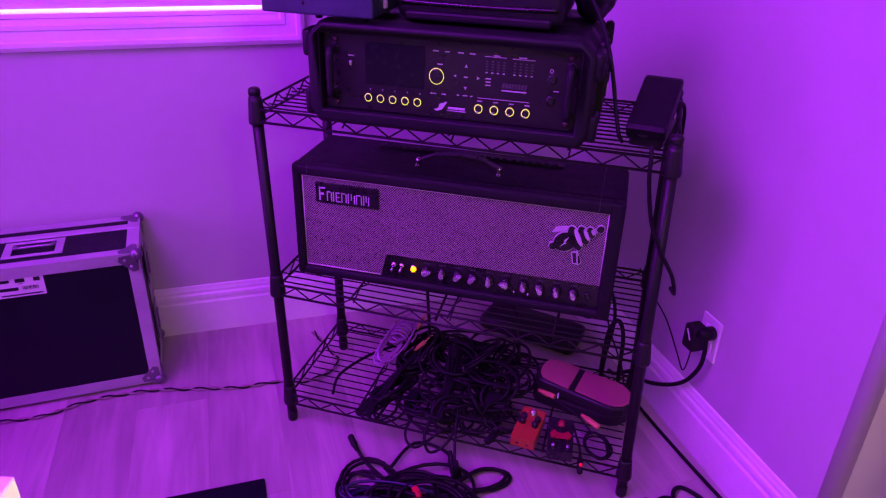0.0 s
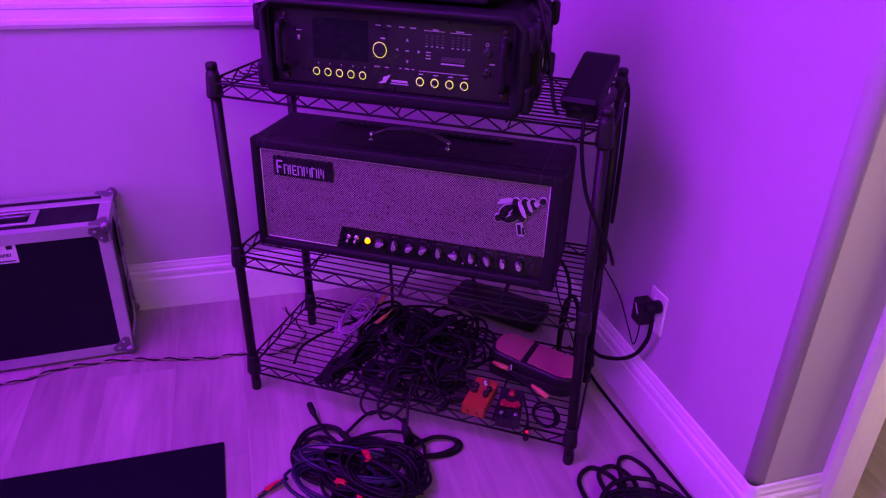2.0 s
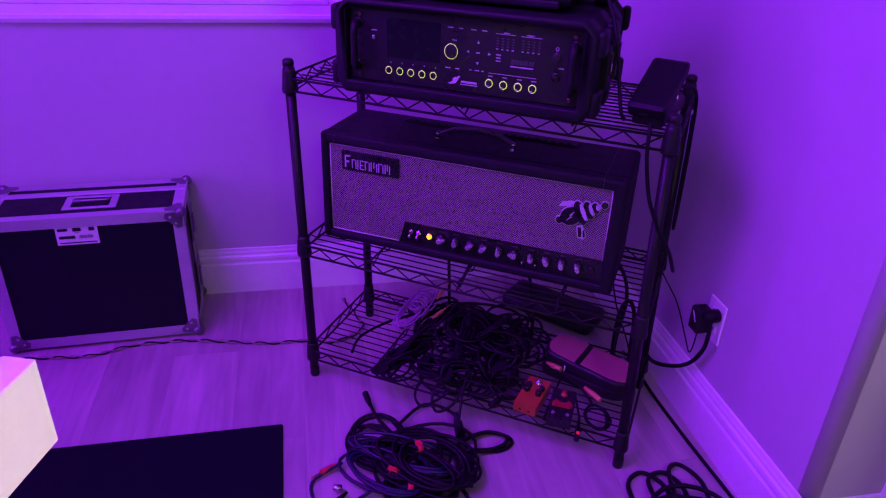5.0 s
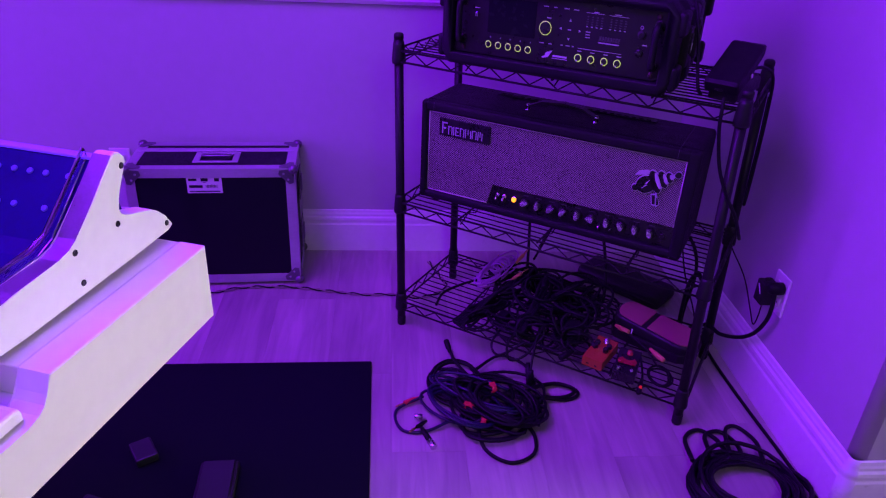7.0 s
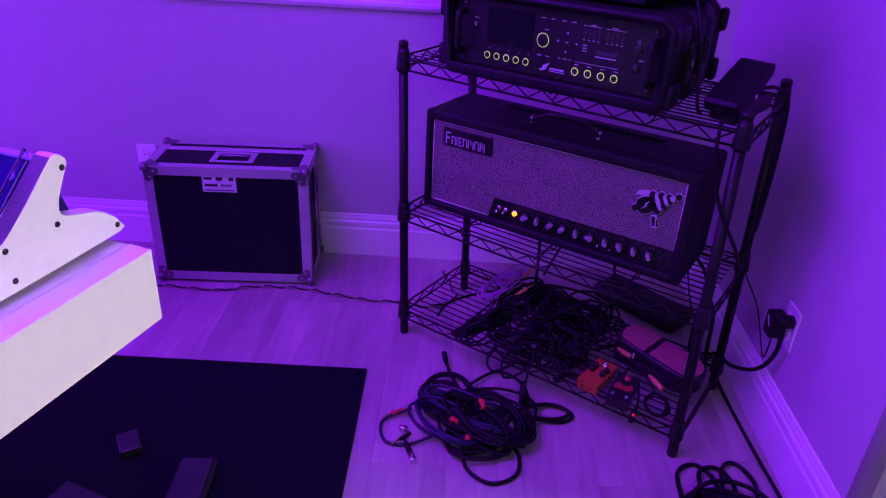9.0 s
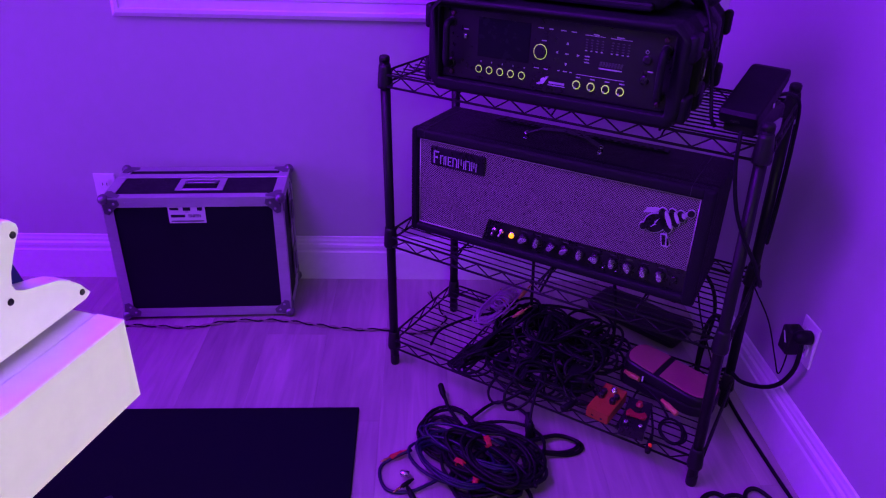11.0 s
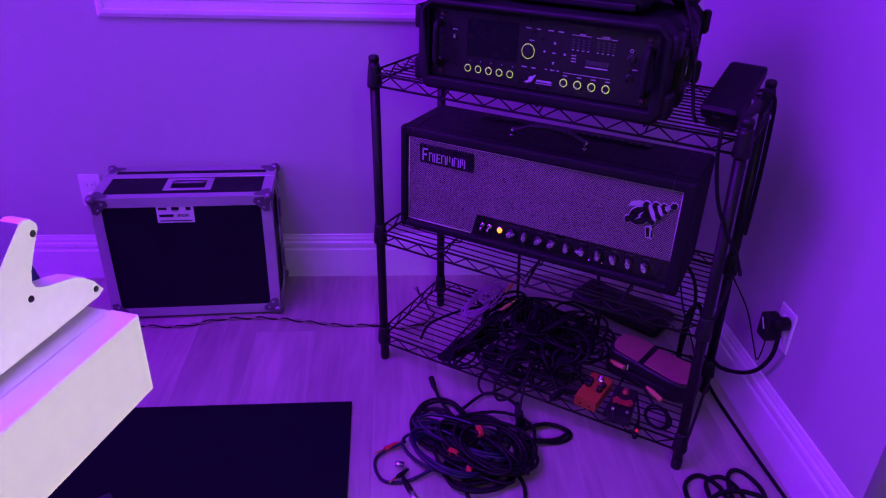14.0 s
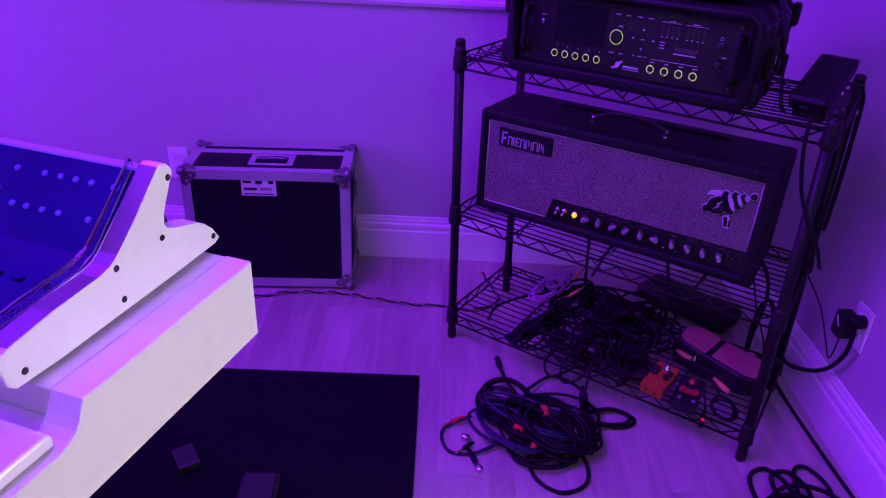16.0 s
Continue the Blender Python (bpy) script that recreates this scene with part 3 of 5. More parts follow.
# name plate with plain shapes for the maker's mark
plate = rp("name_plate", box(B(), 0.098, 0.256, AV0 + 0.0075, AV0 + 0.0125, 0.629, 0.677, 0.002), PANEL, amp)
bm = B()
yy = (AV0 + 0.0062, AV0 + 0.0076)
box(bm, 0.108, 0.1112, *yy, 0.636, 0.667)
box(bm, 0.108, 0.124, *yy, 0.6635, 0.667)
box(bm, 0.1125, 0.120, *yy, 0.649, 0.6535)
for k, (w, kind) in enumerate(((0.0125, 2), (0.004, 1), (0.011, 3), (0.013, 2), (0.018, 4), (0.014, 2), (0.0145, 4))):
    x = (0.1275, 0.143, 0.150, 0.164, 0.180, 0.201, 0.2185)[k]
    z0, z1 = 0.636, 0.6585
    box(bm, x, x + 0.0024, *yy, z0, z1)
    if kind in (2, 4):
        box(bm, x + w - 0.0022, x + w, *yy, z0, z1 - 0.002)
    if kind in (2, 3):
        box(bm, x + 0.0036, x + w - (0.0036 if kind == 2 else 0), *yy, z1 - 0.0022, z1)
    if kind == 3:
        box(bm, x + 0.0036, x + w, *yy, z0, z0 + 0.0022)
        box(bm, x + 0.0036, x + w - 0.002, *yy, z0 + 0.0100, z0 + 0.0122)
    if kind == 4:
        box(bm, x + w / 2 - 0.0011, x + w / 2 + 0.0011, *yy, z0 + 0.008, z1)
rp("emblem", bm, PALE, amp, "pale raised mark", parent=plate)
for o in plate.children:
    o.location = (0, 0, 0)


# ray-gun shaped badge
def disc(bm, cx, cz, rx, rz, tilt, y0, y1, seg=28, cut=None):
    c, s = math.cos(radians(tilt)), math.sin(radians(tilt))
    pts = []
    for k in range(seg):
        a = 2 * math.pi * k / seg
        x, z = rx * math.cos(a), rz * math.sin(a)
        pts.append((cx + c * x - s * z, cz + s * x + c * z))
    prism(bm, pts, "y", y0, y1)


badge = rp("badge", B(), PALE, amp)
T, BX, BZ = 27, 0.692, 0.616
ct, st = math.cos(radians(T)), math.sin(radians(T))


def along(d, e=0.0):
    return BX + ct * d - st * e, BZ + st * d + ct * e


def badge_piece(name, shapes, mat, y0, y1):
    bm = B()
    for d, e, rx, rz in shapes:
        x, z = along(d, e)
        disc(bm, x, z, rx, rz, T, AV0 + y0, AV0 + y1)
    seat(bm, amp)
    return part(name, bm, mat, badge)


badge_piece("rim", [(0, 0, 0.027, 0.0225), (-0.029, 0, 0.0095, 0.0095), (0.024, 0, 0.0145, 0.0300), (0.044, 0, 0.0120, 0.0225), (0.061, 0, 0.0095, 0.0140), (0.083, 0, 0.0095, 0.0090), (0.072, 0, 0.012, 0.005)], PALE, 0.0085, 0.0122)
badge_piece("body", [(0, 0, 0.0250, 0.0205), (-0.029, 0, 0.0078, 0.0078), (0.024, 0, 0.0128, 0.0283), (0.044, 0, 0.0104, 0.0210), (0.061, 0, 0.0080, 0.0125), (0.083, 0, 0.0078, 0.0073)], PANEL, 0.0068, 0.0086)
badge_piece("stripe", [(0.0315, 0, 0.0052, 0.0205), (0.0505, 0, 0.0042, 0.0135), (0.0660, 0, 0.0036, 0.0065)], PALE, 0.0055, 0.0069)
bm = B()
for p in ([(0.708, 0.594), (0.722, 0.598), (0.734, 0.574), (0.728, 0.566), (0.714, 0.568)],):
    prism(bm, p, "y", AV0 + 0.0085, AV0 + 0.0122)
seat(bm, amp)
part("rim", bm, PALE, badge)
bm = B()
prism(bm, [(0.662, 0.634), (0.668, 0.645), (0.690, 0.651), (0.700, 0.648), (0.690, 0.640), (0.672, 0.636)], "y", AV0 + 0.0085, AV0 + 0.0122)
seat(bm, amp)
part("rim", bm, PALE, badge)
bm = B()
prism(bm, [(0.711, 0.593), (0.7195, 0.594), (0.723, 0.572), (0.716, 0.571)], "y", AV0 + 0.0068, AV0 + 0.0086)
prism(bm, [(0.724, 0.588), (0.7275, 0.588), (0.7315, 0.574), (0.727, 0.570)], "y", AV0 + 0.0068, AV0 + 0.0086)
seat(bm, amp)
part("grip", bm, PANEL, badge)
bm = B()
prism(bm, [along(-0.014, -0.006), along(0.002, 0.001), along(-0.002, 0.003), along(0.014, 0.008), along(0.0, -0.0015), along(0.004, -0.003)], "y", AV0 + 0.0058, AV0 + 0.0069)
seat(bm, amp)
part("bolt_mark", bm, PALE, badge)

# controls
for u0 in (0.291, 0.311):
    bm = B()
    lathe(bm, (u0, AV0 + 0.0142, 0.498), (0, -1, 0), [(0, 0.0075), (0.003, 0.0075), (0.0035, 0.0055), (0.006, 0.0055), (0.0065, 0.003)], 6)
    cyl(bm, (u0, AV0 + 0.009, 0.498), (u0, AV0 - 0.004, 0.492), 0.0022, 0.003, 10)
    rp("toggle_switch", bm, CHROME, amp, "chrome toggle switch")
bm = B()
lathe(bm, (0.342, AV0 + 0.0142, 0.497), (0, -1, 0), [(0, 0.0085), (0.004, 0.0085), (0.005, 0.007)], 18)
rp("lamp_bezel", bm, CHROME, amp)
bm = B()
lathe(bm, (0.342, AV0 + 0.0095, 0.497), (0, -1, 0), [(0, 0.0072), (0.004, 0.0068), (0.008, 0.004), (0.009, 0.001)], 8)
rp("pilot_lamp", bm, JEWEL, amp, "glowing amber jewel lamp")
turns = (-75, 5, -60, -55, 10, 80, 15, 40, 20, 30)
for k, u0 in enumerate((0.374, 0.413, 0.451, 0.486, 0.527, 0.566, 0.609, 0.648, 0.686, 0.725)):
    z0 = 0.495
    knob = rp("knob", lathe(B(), (u0, AV0 + 0.0142, z0), (0, -1, 0), [(0, 0.0125), (0.004, 0.012), (0.009, 0.0095), (0.0095, 0.006)], 18), PANEL, amp)
    a = radians(turns[k])
    bm = B()
    prism(bm, [(u0 + s * math.cos(radians(b) + a), z0 + s * math.sin(radians(b) + a)) for b, s in ((84, 0.0135), (96, 0.0135), (160, 0.0062), (215, 0.0075), (245, 0.0085), (270, 0.009), (295, 0.0085), (325, 0.0075), (20, 0.0062))], "y", AV0 + 0.006, AV0 - 0.005, 0.002, 2)
    seat(bm, amp)
    part("pointer", bm, KNOB, knob, "silver pointer cap")
    rp("scale_mark", box(B(), u0 - 0.008, u0 + 0.008, AV0 + 0.0132, AV0 + 0.0141, 0.5125, 0.5145), FAINT, amp)
for u0, z0 in ((0.589, 0.482), (0.622, 0.482)):
    rp("toggle_switch", cyl(B(), (u0, AV0 + 0.0142, z0), (u0, AV0 + 0.003, z0 - 0.003), 0.0022, 0.0028, 10), CHROME, amp, "chrome toggle switch")
rp("input_jack", lathe(B(), (0.757, AV0 + 0.0142, 0.495), (0, -1, 0), [(0, 0.008), (0.003, 0.008), (0.005, 0.006)], 12), PANEL, amp)

# ---------------------------------------------------------------- effects processor in its moulded rack case
case = on_rack("rack_case", "moulded black plastic rack case holding an effects processor", "rack case", (0.44, 0.15, 0.879), fit=CASE_FIT)
C0, C1, CZ0, CZ1, CV0, CV1 = 0.141, 0.738, 0.8435, 1.041, -0.024, 0.365
# open-fronted shell with a bowed outline and ribs
bm = B()
O0, O1, OZ0, OZ1 = 0.172, 0.706, 0.871, 1.020


def shell_loop(v, g):
    return [bm.verts.new(p) for p in ((C0 - g + 0.020, v, CZ0 + max(-g, 0)), (C1 + g - 0.020, v, CZ0 + max(-g, 0)), (C1 + g, v, CZ0 + 0.030), (C1 + g, v, CZ1 - 0.030), (C1 + g - 0.030, v, CZ1 + g * 0.4), (C0 - g + 0.030, v, CZ1 + g * 0.4), (C0 - g, v, CZ1 - 0.030), (C0 - g, v, CZ0 + 0.030))]


loops = [shell_loop(v, g) for v, g in ((CV0, -0.008), (CV0 + 0.010, 0.0), (0.03, 0.0), (0.045, -0.010), (0.085, -0.010), (0.10, 0.002), (0.15, 0.002), (0.165, -0.010), (0.205, -0.010), (0.22, 0.002), (0.27, 0.002), (0.285, -0.010), (0.32, -0.010), (0.335, 0.0), (CV1, -0.006))]
for a, b in zip(loops, loops[1:]):
    for k in range(8):
        bm.faces.new((a[k], a[(k + 1) % 8], b[(k + 1) % 8], b[k]))
bm.faces.new(loops[-1])
inner0 = [bm.verts.new(p) for p in ((O0, CV0, OZ0), (O1, CV0, OZ0), (O1, CV0, OZ0), (O1, CV0, OZ1), (O1, CV0, OZ1), (O0, CV0, OZ1), (O0, CV0, OZ1), (O0, CV0, OZ0))]
inner1 = [bm.verts.new((v.co.x, 0.02, v.co.z)) for v in inner0]
for k in range(8):
    j = (k + 1) % 8
    for q in ((loops[0][k], inner0[k], inner0[j], loops[0][j]), (inner0[k], inner1[k], inner1[j], inner0[j])):
        bm.faces.new(q)
bmesh.ops.remove_doubles(bm, verts=bm.verts[:], dist=0.0001)
bmesh.ops.recalc_face_normals(bm, faces=bm.faces[:])
sharp = [e for e in bm.edges if len(e.link_faces) == 2 and e.calc_face_angle(0) > 0.5]
bmesh.ops.bevel(bm, geom=sharp, offset=0.004, segments=2, profile=0.5, affect="EDGES")
for f in bm.faces:
    f.smooth = True
shell = rp("shell", bm, MOULD, case)
for v0, v1 in ((0.045, 0.085), (0.165, 0.205)):
    for u0, s in ((C0 - 0.004, -1), (C1 + 0.004, 1)):
        bm = B()
        box(bm, u0 - 0.010, u0 + 0.010, v0 + 0.002, v1 - 0.002, CZ0 + 0.055, CZ1 - 0.055, 0.004)
        box(bm, u0 - 0.014, u0 + 0.014, v0 + 0.008, v1 - 0.010, CZ0 + 0.085, CZ1 - 0.068, 0.003)
        rp("latch", bm, PLASTIC, case, "black side latch")
for v0, v1 in ((CV0 + 0.006, 0.040), (0.095, 0.155), (0.330, CV1 - 0.004)):
    for u0, w in ((C0, -1), (C1, 1)):
        for z0, z1 in ((CZ0 + 0.014, CZ0 + 0.066), (CZ1 - 0.070, CZ1 - 0.018)):
            bm = box(B(), min(u0 - 0.010 * w, u0 + 0.011 * w), max(u0 - 0.010 * w, u0 + 0.011 * w), v0, v1, z0, z1, 0.008, 3)
            for f in bm.faces:
                f.smooth = True
            rp("bumper", bm, MOULD, case, "moulded corner bumper")
rp("latch_rivet", box(B(), C1 + 0.0175, C1 + 0.0195, 0.058, 0.061, 0.938, 0.952), STICKER, case)

proc = on_rack("effects_processor", "black rack-mount effects processor with lit ring controls", "effects processor", (0.44, 0.12, 0.908), fit=CASE_FIT)
PV = -0.004
face = rp("faceplate", box(B(), O0 + 0.0015, O1 - 0.0015, PV, PV + 0.006, OZ0 + 0.002, OZ1 - 0.002, 0.001, 1), FACE, proc)
rp("chassis", box(B(), O0 + 0.02, O1 - 0.02, PV + 0.007, 0.30, OZ0 + 0.004, OZ1 - 0.004), PANEL, proc)
for u0, z0 in ((0.200, 1.007), (0.200, 0.885), (0.686, 1.007), (0.686, 0.885)):
    rp("rack_screw", lathe(B(), (u0, PV, z0), (0, -1, 0), [(0, 0.0058), (0.002, 0.0058), (0.004, 0.0035)], 12), SCREWMAT, proc)
for u0 in (0.197, 0.689):
    bm = B()
    cord(bm, [(u0, PV, 0.903), (u0, PV - 0.012, 0.903), (u0, PV - 0.024, 0.906), (u0, PV - 0.028, 0.916), (u0, PV - 0.028, 0.950), (u0, PV - 0.028, 0.977), (u0, PV - 0.024, 0.987), (u0, PV - 0.012, 0.990), (u0, PV, 0.990)], 0.0080, 10)
    handle = rp("rack_handle", bm, MOULD, proc, "black tubular rack handle")
    for z0 in (0.903, 0.990):
        bm = lathe(B(), (u0, PV - 0.0002, z0), (0, -1, 0), [(0, 0.0105), (0.003, 0.0105), (0.004, 0.009)], 14)
        seat(bm, proc)
        part("washer", bm, PANEL, handle)
rp("display", box(B(), 0.265, 0.392, PV - 0.0012, PV + 0.001, 0.926, 1.006, 0.0005, 1), SCREEN, proc, "dark unlit display")


def lit_ring(u0, z0, R, r):
    ob = rp("lit_ring", ring(B(), (u0, PV - 0.001, z0), (0, 1, 0), R, r, 32, 6), RINGMAT, proc, "yellow-lit ring")
    bm = lathe(B(), (u0, PV, z0), (0, -1, 0), [(0, R - r), (0.0024, R - r - 0.0004), (0.003, R - r - 0.002)], 20)
    seat(bm, proc)
    part("knob", bm, PANEL, ob, "black knob")
    return ob


for k in range(5):
    lit_ring(0.270 + 0.027 * k, 0.8990, 0.0074, 0.0008)
    rp("legend", box(B(), 0.274 + 0.027 * k, 0.276 + 0.027 * k, PV - 0.0009, PV + 0.0005, 0.9145, 0.9175), INK, proc)
lit_ring(0.418, 0.953, 0.0150, 0.0007)
for u0 in (0.508, 0.5405, 0.573, 0.605):
    o = lit_ring(u0, 0.8985, 0.0080, 0.0009)
    bm = box(B(), u0 - 0.0045, u0 - 0.0005, PV - 0.0036, PV - 0.0028, 0.891, 0.8945)
    seat(bm, proc)
    part("pointer", bm, INK, o)


def legend(u0, z0, w, h=0.0019, mat=None):
    rp("legend", box(B(), u0 - w / 2, u0 + w / 2, PV - 0.0009, PV + 0.0005, z0 - h / 2, z0 + h / 2), mat or INK, proc)


for u0, z0, w in ((0.415, 1.000, 0.012), (0.439, 1.000, 0.009), (0.467, 1.000, 0.012), (0.491, 1.000, 0.012), (0.425, 0.976, 0.011), (0.412, 0.920, 0.012), (0.434, 0.920, 0.009), (0.479, 0.956, 0.008), (0.464, 0.921, 0.005), (0.479, 0.921, 0.010), (0.492, 0.921, 0.005), (0.525, 0.957, 0.011), (0.525, 0.951, 0.010), (0.525, 0.945, 0.011), (0.510, 0.9135, 0.010), (0.5425, 0.9135, 0.010), (0.575, 0.9135, 0.010), (0.607, 0.9135, 0.011), (0.662, 0.945, 0.011), (0.234, 0.978, 0.013), (0.540, 1.0, 0.012), (0.592, 1.0, 0.016)):
    legend(u0, z0, w)
for u0, z0, d in ((0.479, 0.977, 1), (0.479, 0.935, -1), (0.456, 0.957, 0), (0.505, 0.956, 2)):
    w = 0.0028
    p = {1: [(-w, -w), (w, -w), (0, w)], -1: [(-w, w), (w, w), (0, -w)], 0: [(w, -w), (w, w), (-w, 0)], 2: [(-w, -w), (-w, w), (w, 0)]}[d]
    rp("arrow", prism(B(), [(u0 + a, z0 + b) for a, b in p], "y", PV - 0.0009, PV + 0.0005), INK, proc)
legend(0.538, 0.9975, 0.044, 0.0010)
legend(0.594, 0.9970, 0.046, 0.0010)
legend(0.558, 0.9195, 0.106, 0.0010)
for c in range(4):
    for r0 in range(5):
        for base in (0.521, 0.577):
            legend(base + 0.0115 * c, 0.989 - 0.0052 * r0, 0.0045, 0.0018, FAINT if r0 < 4 else INK)
# maker's marks as plain shapes
bm = B()
prism(bm, [(0.414, 0.889), (0.428, 0.895), (0.436, 0.905), (0.442, 0.906), (0.437, 0.898), (0.431, 0.890), (0.420, 0.887)], "y", PV - 0.0012, PV + 0.0005)
disc(bm, 0.430, 0.8975, 0.006, 0.0045, 30, PV - 0.0014, PV + 0.0005)
box(bm, 0.444, 0.480, PV - 0.0012, PV + 0.0005, 0.8925, 0.8965)
box(bm, 0.442, 0.482, PV - 0.0012, PV + 0.0005, 0.8885, 0.8900)
rp("emblem", bm, PALE, proc, "pale swoosh emblem")
for k in range(8):
    x = 0.553 + 0.0064 * k
    rp("emblem", prism(B(), [(x, 0.942), (x + 0.0045, 0.942), (x + 0.0062, 0.951), (x + 0.0017, 0.951)], "y", PV - 0.0012, PV + 0.0005), FAINT, proc, "grey slanted mark")
legend(0.578, 0.9375, 0.050, 0.0024)
rp("headphone_mark", ring(B(), (0.650, PV - 0.0004, 0.981), (0, 1, 0), 0.0032, 0.0007, 12, 6), INK, proc)
for z0 in (0.966, 0.928):
    rp("jack", lathe(B(), (0.652, PV, z0), (0, -1, 0), [(0, 0.0095), (0.002, 0.0095), (0.004, 0.007), (0.0042, 0.004)], 16), PANEL, proc)
rp("power_switch", box(B(), 0.230, 0.238, PV - 0.006, PV + 0.001, 0.958, 0.969, 0.002), CHROME, proc)

# ---------------------------------------------------------------- things on top of the rack case
unit = on_rack("desktop_synthesiser", "dark teal metal desktop unit resting on the rack case", "synthesiser", (0.16, 0.12, 1.088), fit=CASE_FIT)
rp("body", box(B(), 0.052, 0.292, -0.030, 0.150, 1.051, 1.120, 0.004), TEAL, unit)
for u0 in (0.165, 0.265):
    for v0 in (0.0, 0.12):
        rp("foot", lathe(B(), (u0, v0, 1.0425), (0, 0, 1), [(0, 0.007), (0.007, 0.008), (0.009, 0.008)], 12), RUBBER, unit)
rp("plug", box(B(), 0.2895, 0.298, 0.035, 0.048, 1.062, 1.12, 0.002), STICKER, unit)
rp("screw", lathe(B(), (0.145, -0.0298, 1.072), (0, -1, 0), [(0, 0.0035), (0.0012, 0.003)], 10), PANEL, unit)

soft = on_rack("padded_carry_case", "black padded carry case lying on the rack case", "carry case", (0.48, 0.2, 1.088), fit=CASE_FIT)
bm = B()
box(bm, 0.315, 0.655, 0.05, 0.33, 1.0455, 1.115, 0.016, 4)
for f in bm.faces:
    f.smooth = True
rp("body", bm, MOULD, soft)
bm = B()
cord(bm, [(0.325, 0.047, 1.078), (0.40, 0.046, 1.076), (0.55, 0.046, 1.076), (0.645, 0.047, 1.078)], 0.004, 6)
rp("zip", bm, PANEL, soft)
rp("front_lip", box(B(), 0.335, 0.635, 0.038, 0.056, 1.0455, 1.062, 0.005), MOULD, soft)
bag = on_rack("black_shoulder_bag", "slumped black fabric bag with a strap on the rack case", "bag", (0.68, 0.24, 1.088), fit=CASE_FIT)
bm = B()
bmesh.ops.create_icosphere(bm, subdivisions=4, radius=1)
for v in bm.verts:
    c = v.co.copy()
    w = 1 + 0.10 * noise.noise(c * 2.6) + 0.04 * noise.noise(c * 7)
    v.co = Vector((0.703 + 0.048 * c.x * w, 0.235 + 0.105 * c.y * w, 1.0455 + max(0.0, 0.062 + 0.072 * c.z * w)))
for f in bm.faces:
    f.smooth = True
rp("body", bm, MOULD, bag)
bm = B()
cord(bm, [(0.67, 0.14, 1.12), (0.705, 0.125, 1.09), (0.742, 0.10, 1.03), (0.765, 0.075, 0.965), (0.780, 0.05, 0.91), (0.793, 0.03, 0.868), (0.802, 0.035, 0.853)], 0.0042, 8)
rp("strap", bm, RUBBER, bag)

# expression pedal on the top deck
wah = on_rack("expression_pedal", "black plastic expression pedal on the wire shelf", "pedal", (0.806, 0.11, 0.8795), fit=pose(0.806, 0.0, 0, 0, 0, -8) @ pose(-0.826, 0.012, 0.039))
bm = B()
prism(bm, [(0.024, 0.8405), (0.200, 0.8405), (0.200, 0.868), (0.155, 0.885), (0.06, 0.878), (0.020, 0.874)], "x", 0.792, 0.858, 0.005)
rp("base", bm, PLASTIC, wah)
bm = B()
prism(bm, [(0.004, 0.862), (-0.012, 0.884), (-0.006, 0.892), (0.136, 0.951), (0.150, 0.951), (0.155, 0.940), (0.150, 0.925), (0.06, 0.878)], "x", 0.787, 0.864, 0.006, 3)
rp("treadle", bm, RUBBER, wah)
rp("jack_socket", box(B(), 0.812, 0.830, -0.0035, 0.003, 0.867, 0.878, 0.002), PANEL, wah)
rp("screw", lathe(B(), (0.8645, 0.07, 0.895), (1, 0, 0), [(0, 0.006), (0.003, 0.005)], 12), CHROME, wah)

# volume pedal on the bottom deck
def vp_outline(l0, l1, w0, w1, n=8):
    pts = []
    for k in range(n + 1):
        a = math.pi * (-0.5 + k / n)
        pts.append((l1 - w1 + w1 * math.cos(a), w1 * math.sin(a)))
    for k in range(n + 1):
        a = math.pi * (0.5 + k / n)
        pts.append((l0 + w0 * 0.55 + w0 * 0.55 * math.cos(a), w0 * math.sin(a)))
    return pts


VP = RACK @ pose(0.757, 0.194, 0.097, 0, 0, -11)
vol = thing("volume_pedal", "black volume pedal with two dusty pink rubber treads", "pedal", VP)
bm = B()
prism(bm, vp_outline(-0.130, 0.130, 0.056, 0.058), "z", 0.0, 0.034, 0.006)
part("base", bm, PLASTIC, vol)
bm = B()
prism(bm, vp_outline(-0.126, 0.134, 0.055, 0.059), "z", 0.036, 0.070, 0.010, 3)
bmesh.ops.rotate(bm, cent=(0, 0, 0.05), matrix=Matrix.Rotation(radians(5), 3, "Y"), verts=bm.verts[:])
part("treadle", bm, PLASTIC, vol)
for l0, l1, w0, w1 in ((-0.118, -0.028, 0.047, 0.047), (-0.012, 0.126, 0.047, 0.050)):
    bm = B()
    pts = vp_outline(-0.118, 0.126, 0.047, 0.051)
    pts = [(min(max(x, l0), l1), y) for x, y in pts]
    clean = []
    for p in pts:
        if not clean or (Vector(p) - Vector(clean[-1])).length > 0.001:
            clean.append(p)
    prism(bm, clean, "z", 0.0695, 0.0735, 0.0012, 1)
    bmesh.ops.rotate(bm, cent=(0, 0, 0.05), matrix=Matrix.Rotation(radians(5), 3, "Y"), verts=bm.verts[:])
    part("tread", bm, MAROON, vol, "dusty pink rubber tread")
part("slot", box(B(), -0.05, -0.047, -0.060, -0.0565, 0.04, 0.056), STICKER, vol)

# two stomp pedals
def stomp(name, label, u0, v0, rz, mat):
    ob = thing(name, label, "effects pedal", RACK @ pose(u0, v0, 0.0965, 0, 0, rz))
    bm = B()
    prism(bm, [(-0.055, 0.0), (0.055, 0.0), (0.055, 0.036), (-0.055, 0.028)], "x", -0.031, 0.031, 0.003)
    part("enclosure", bm, mat, ob)
    return ob


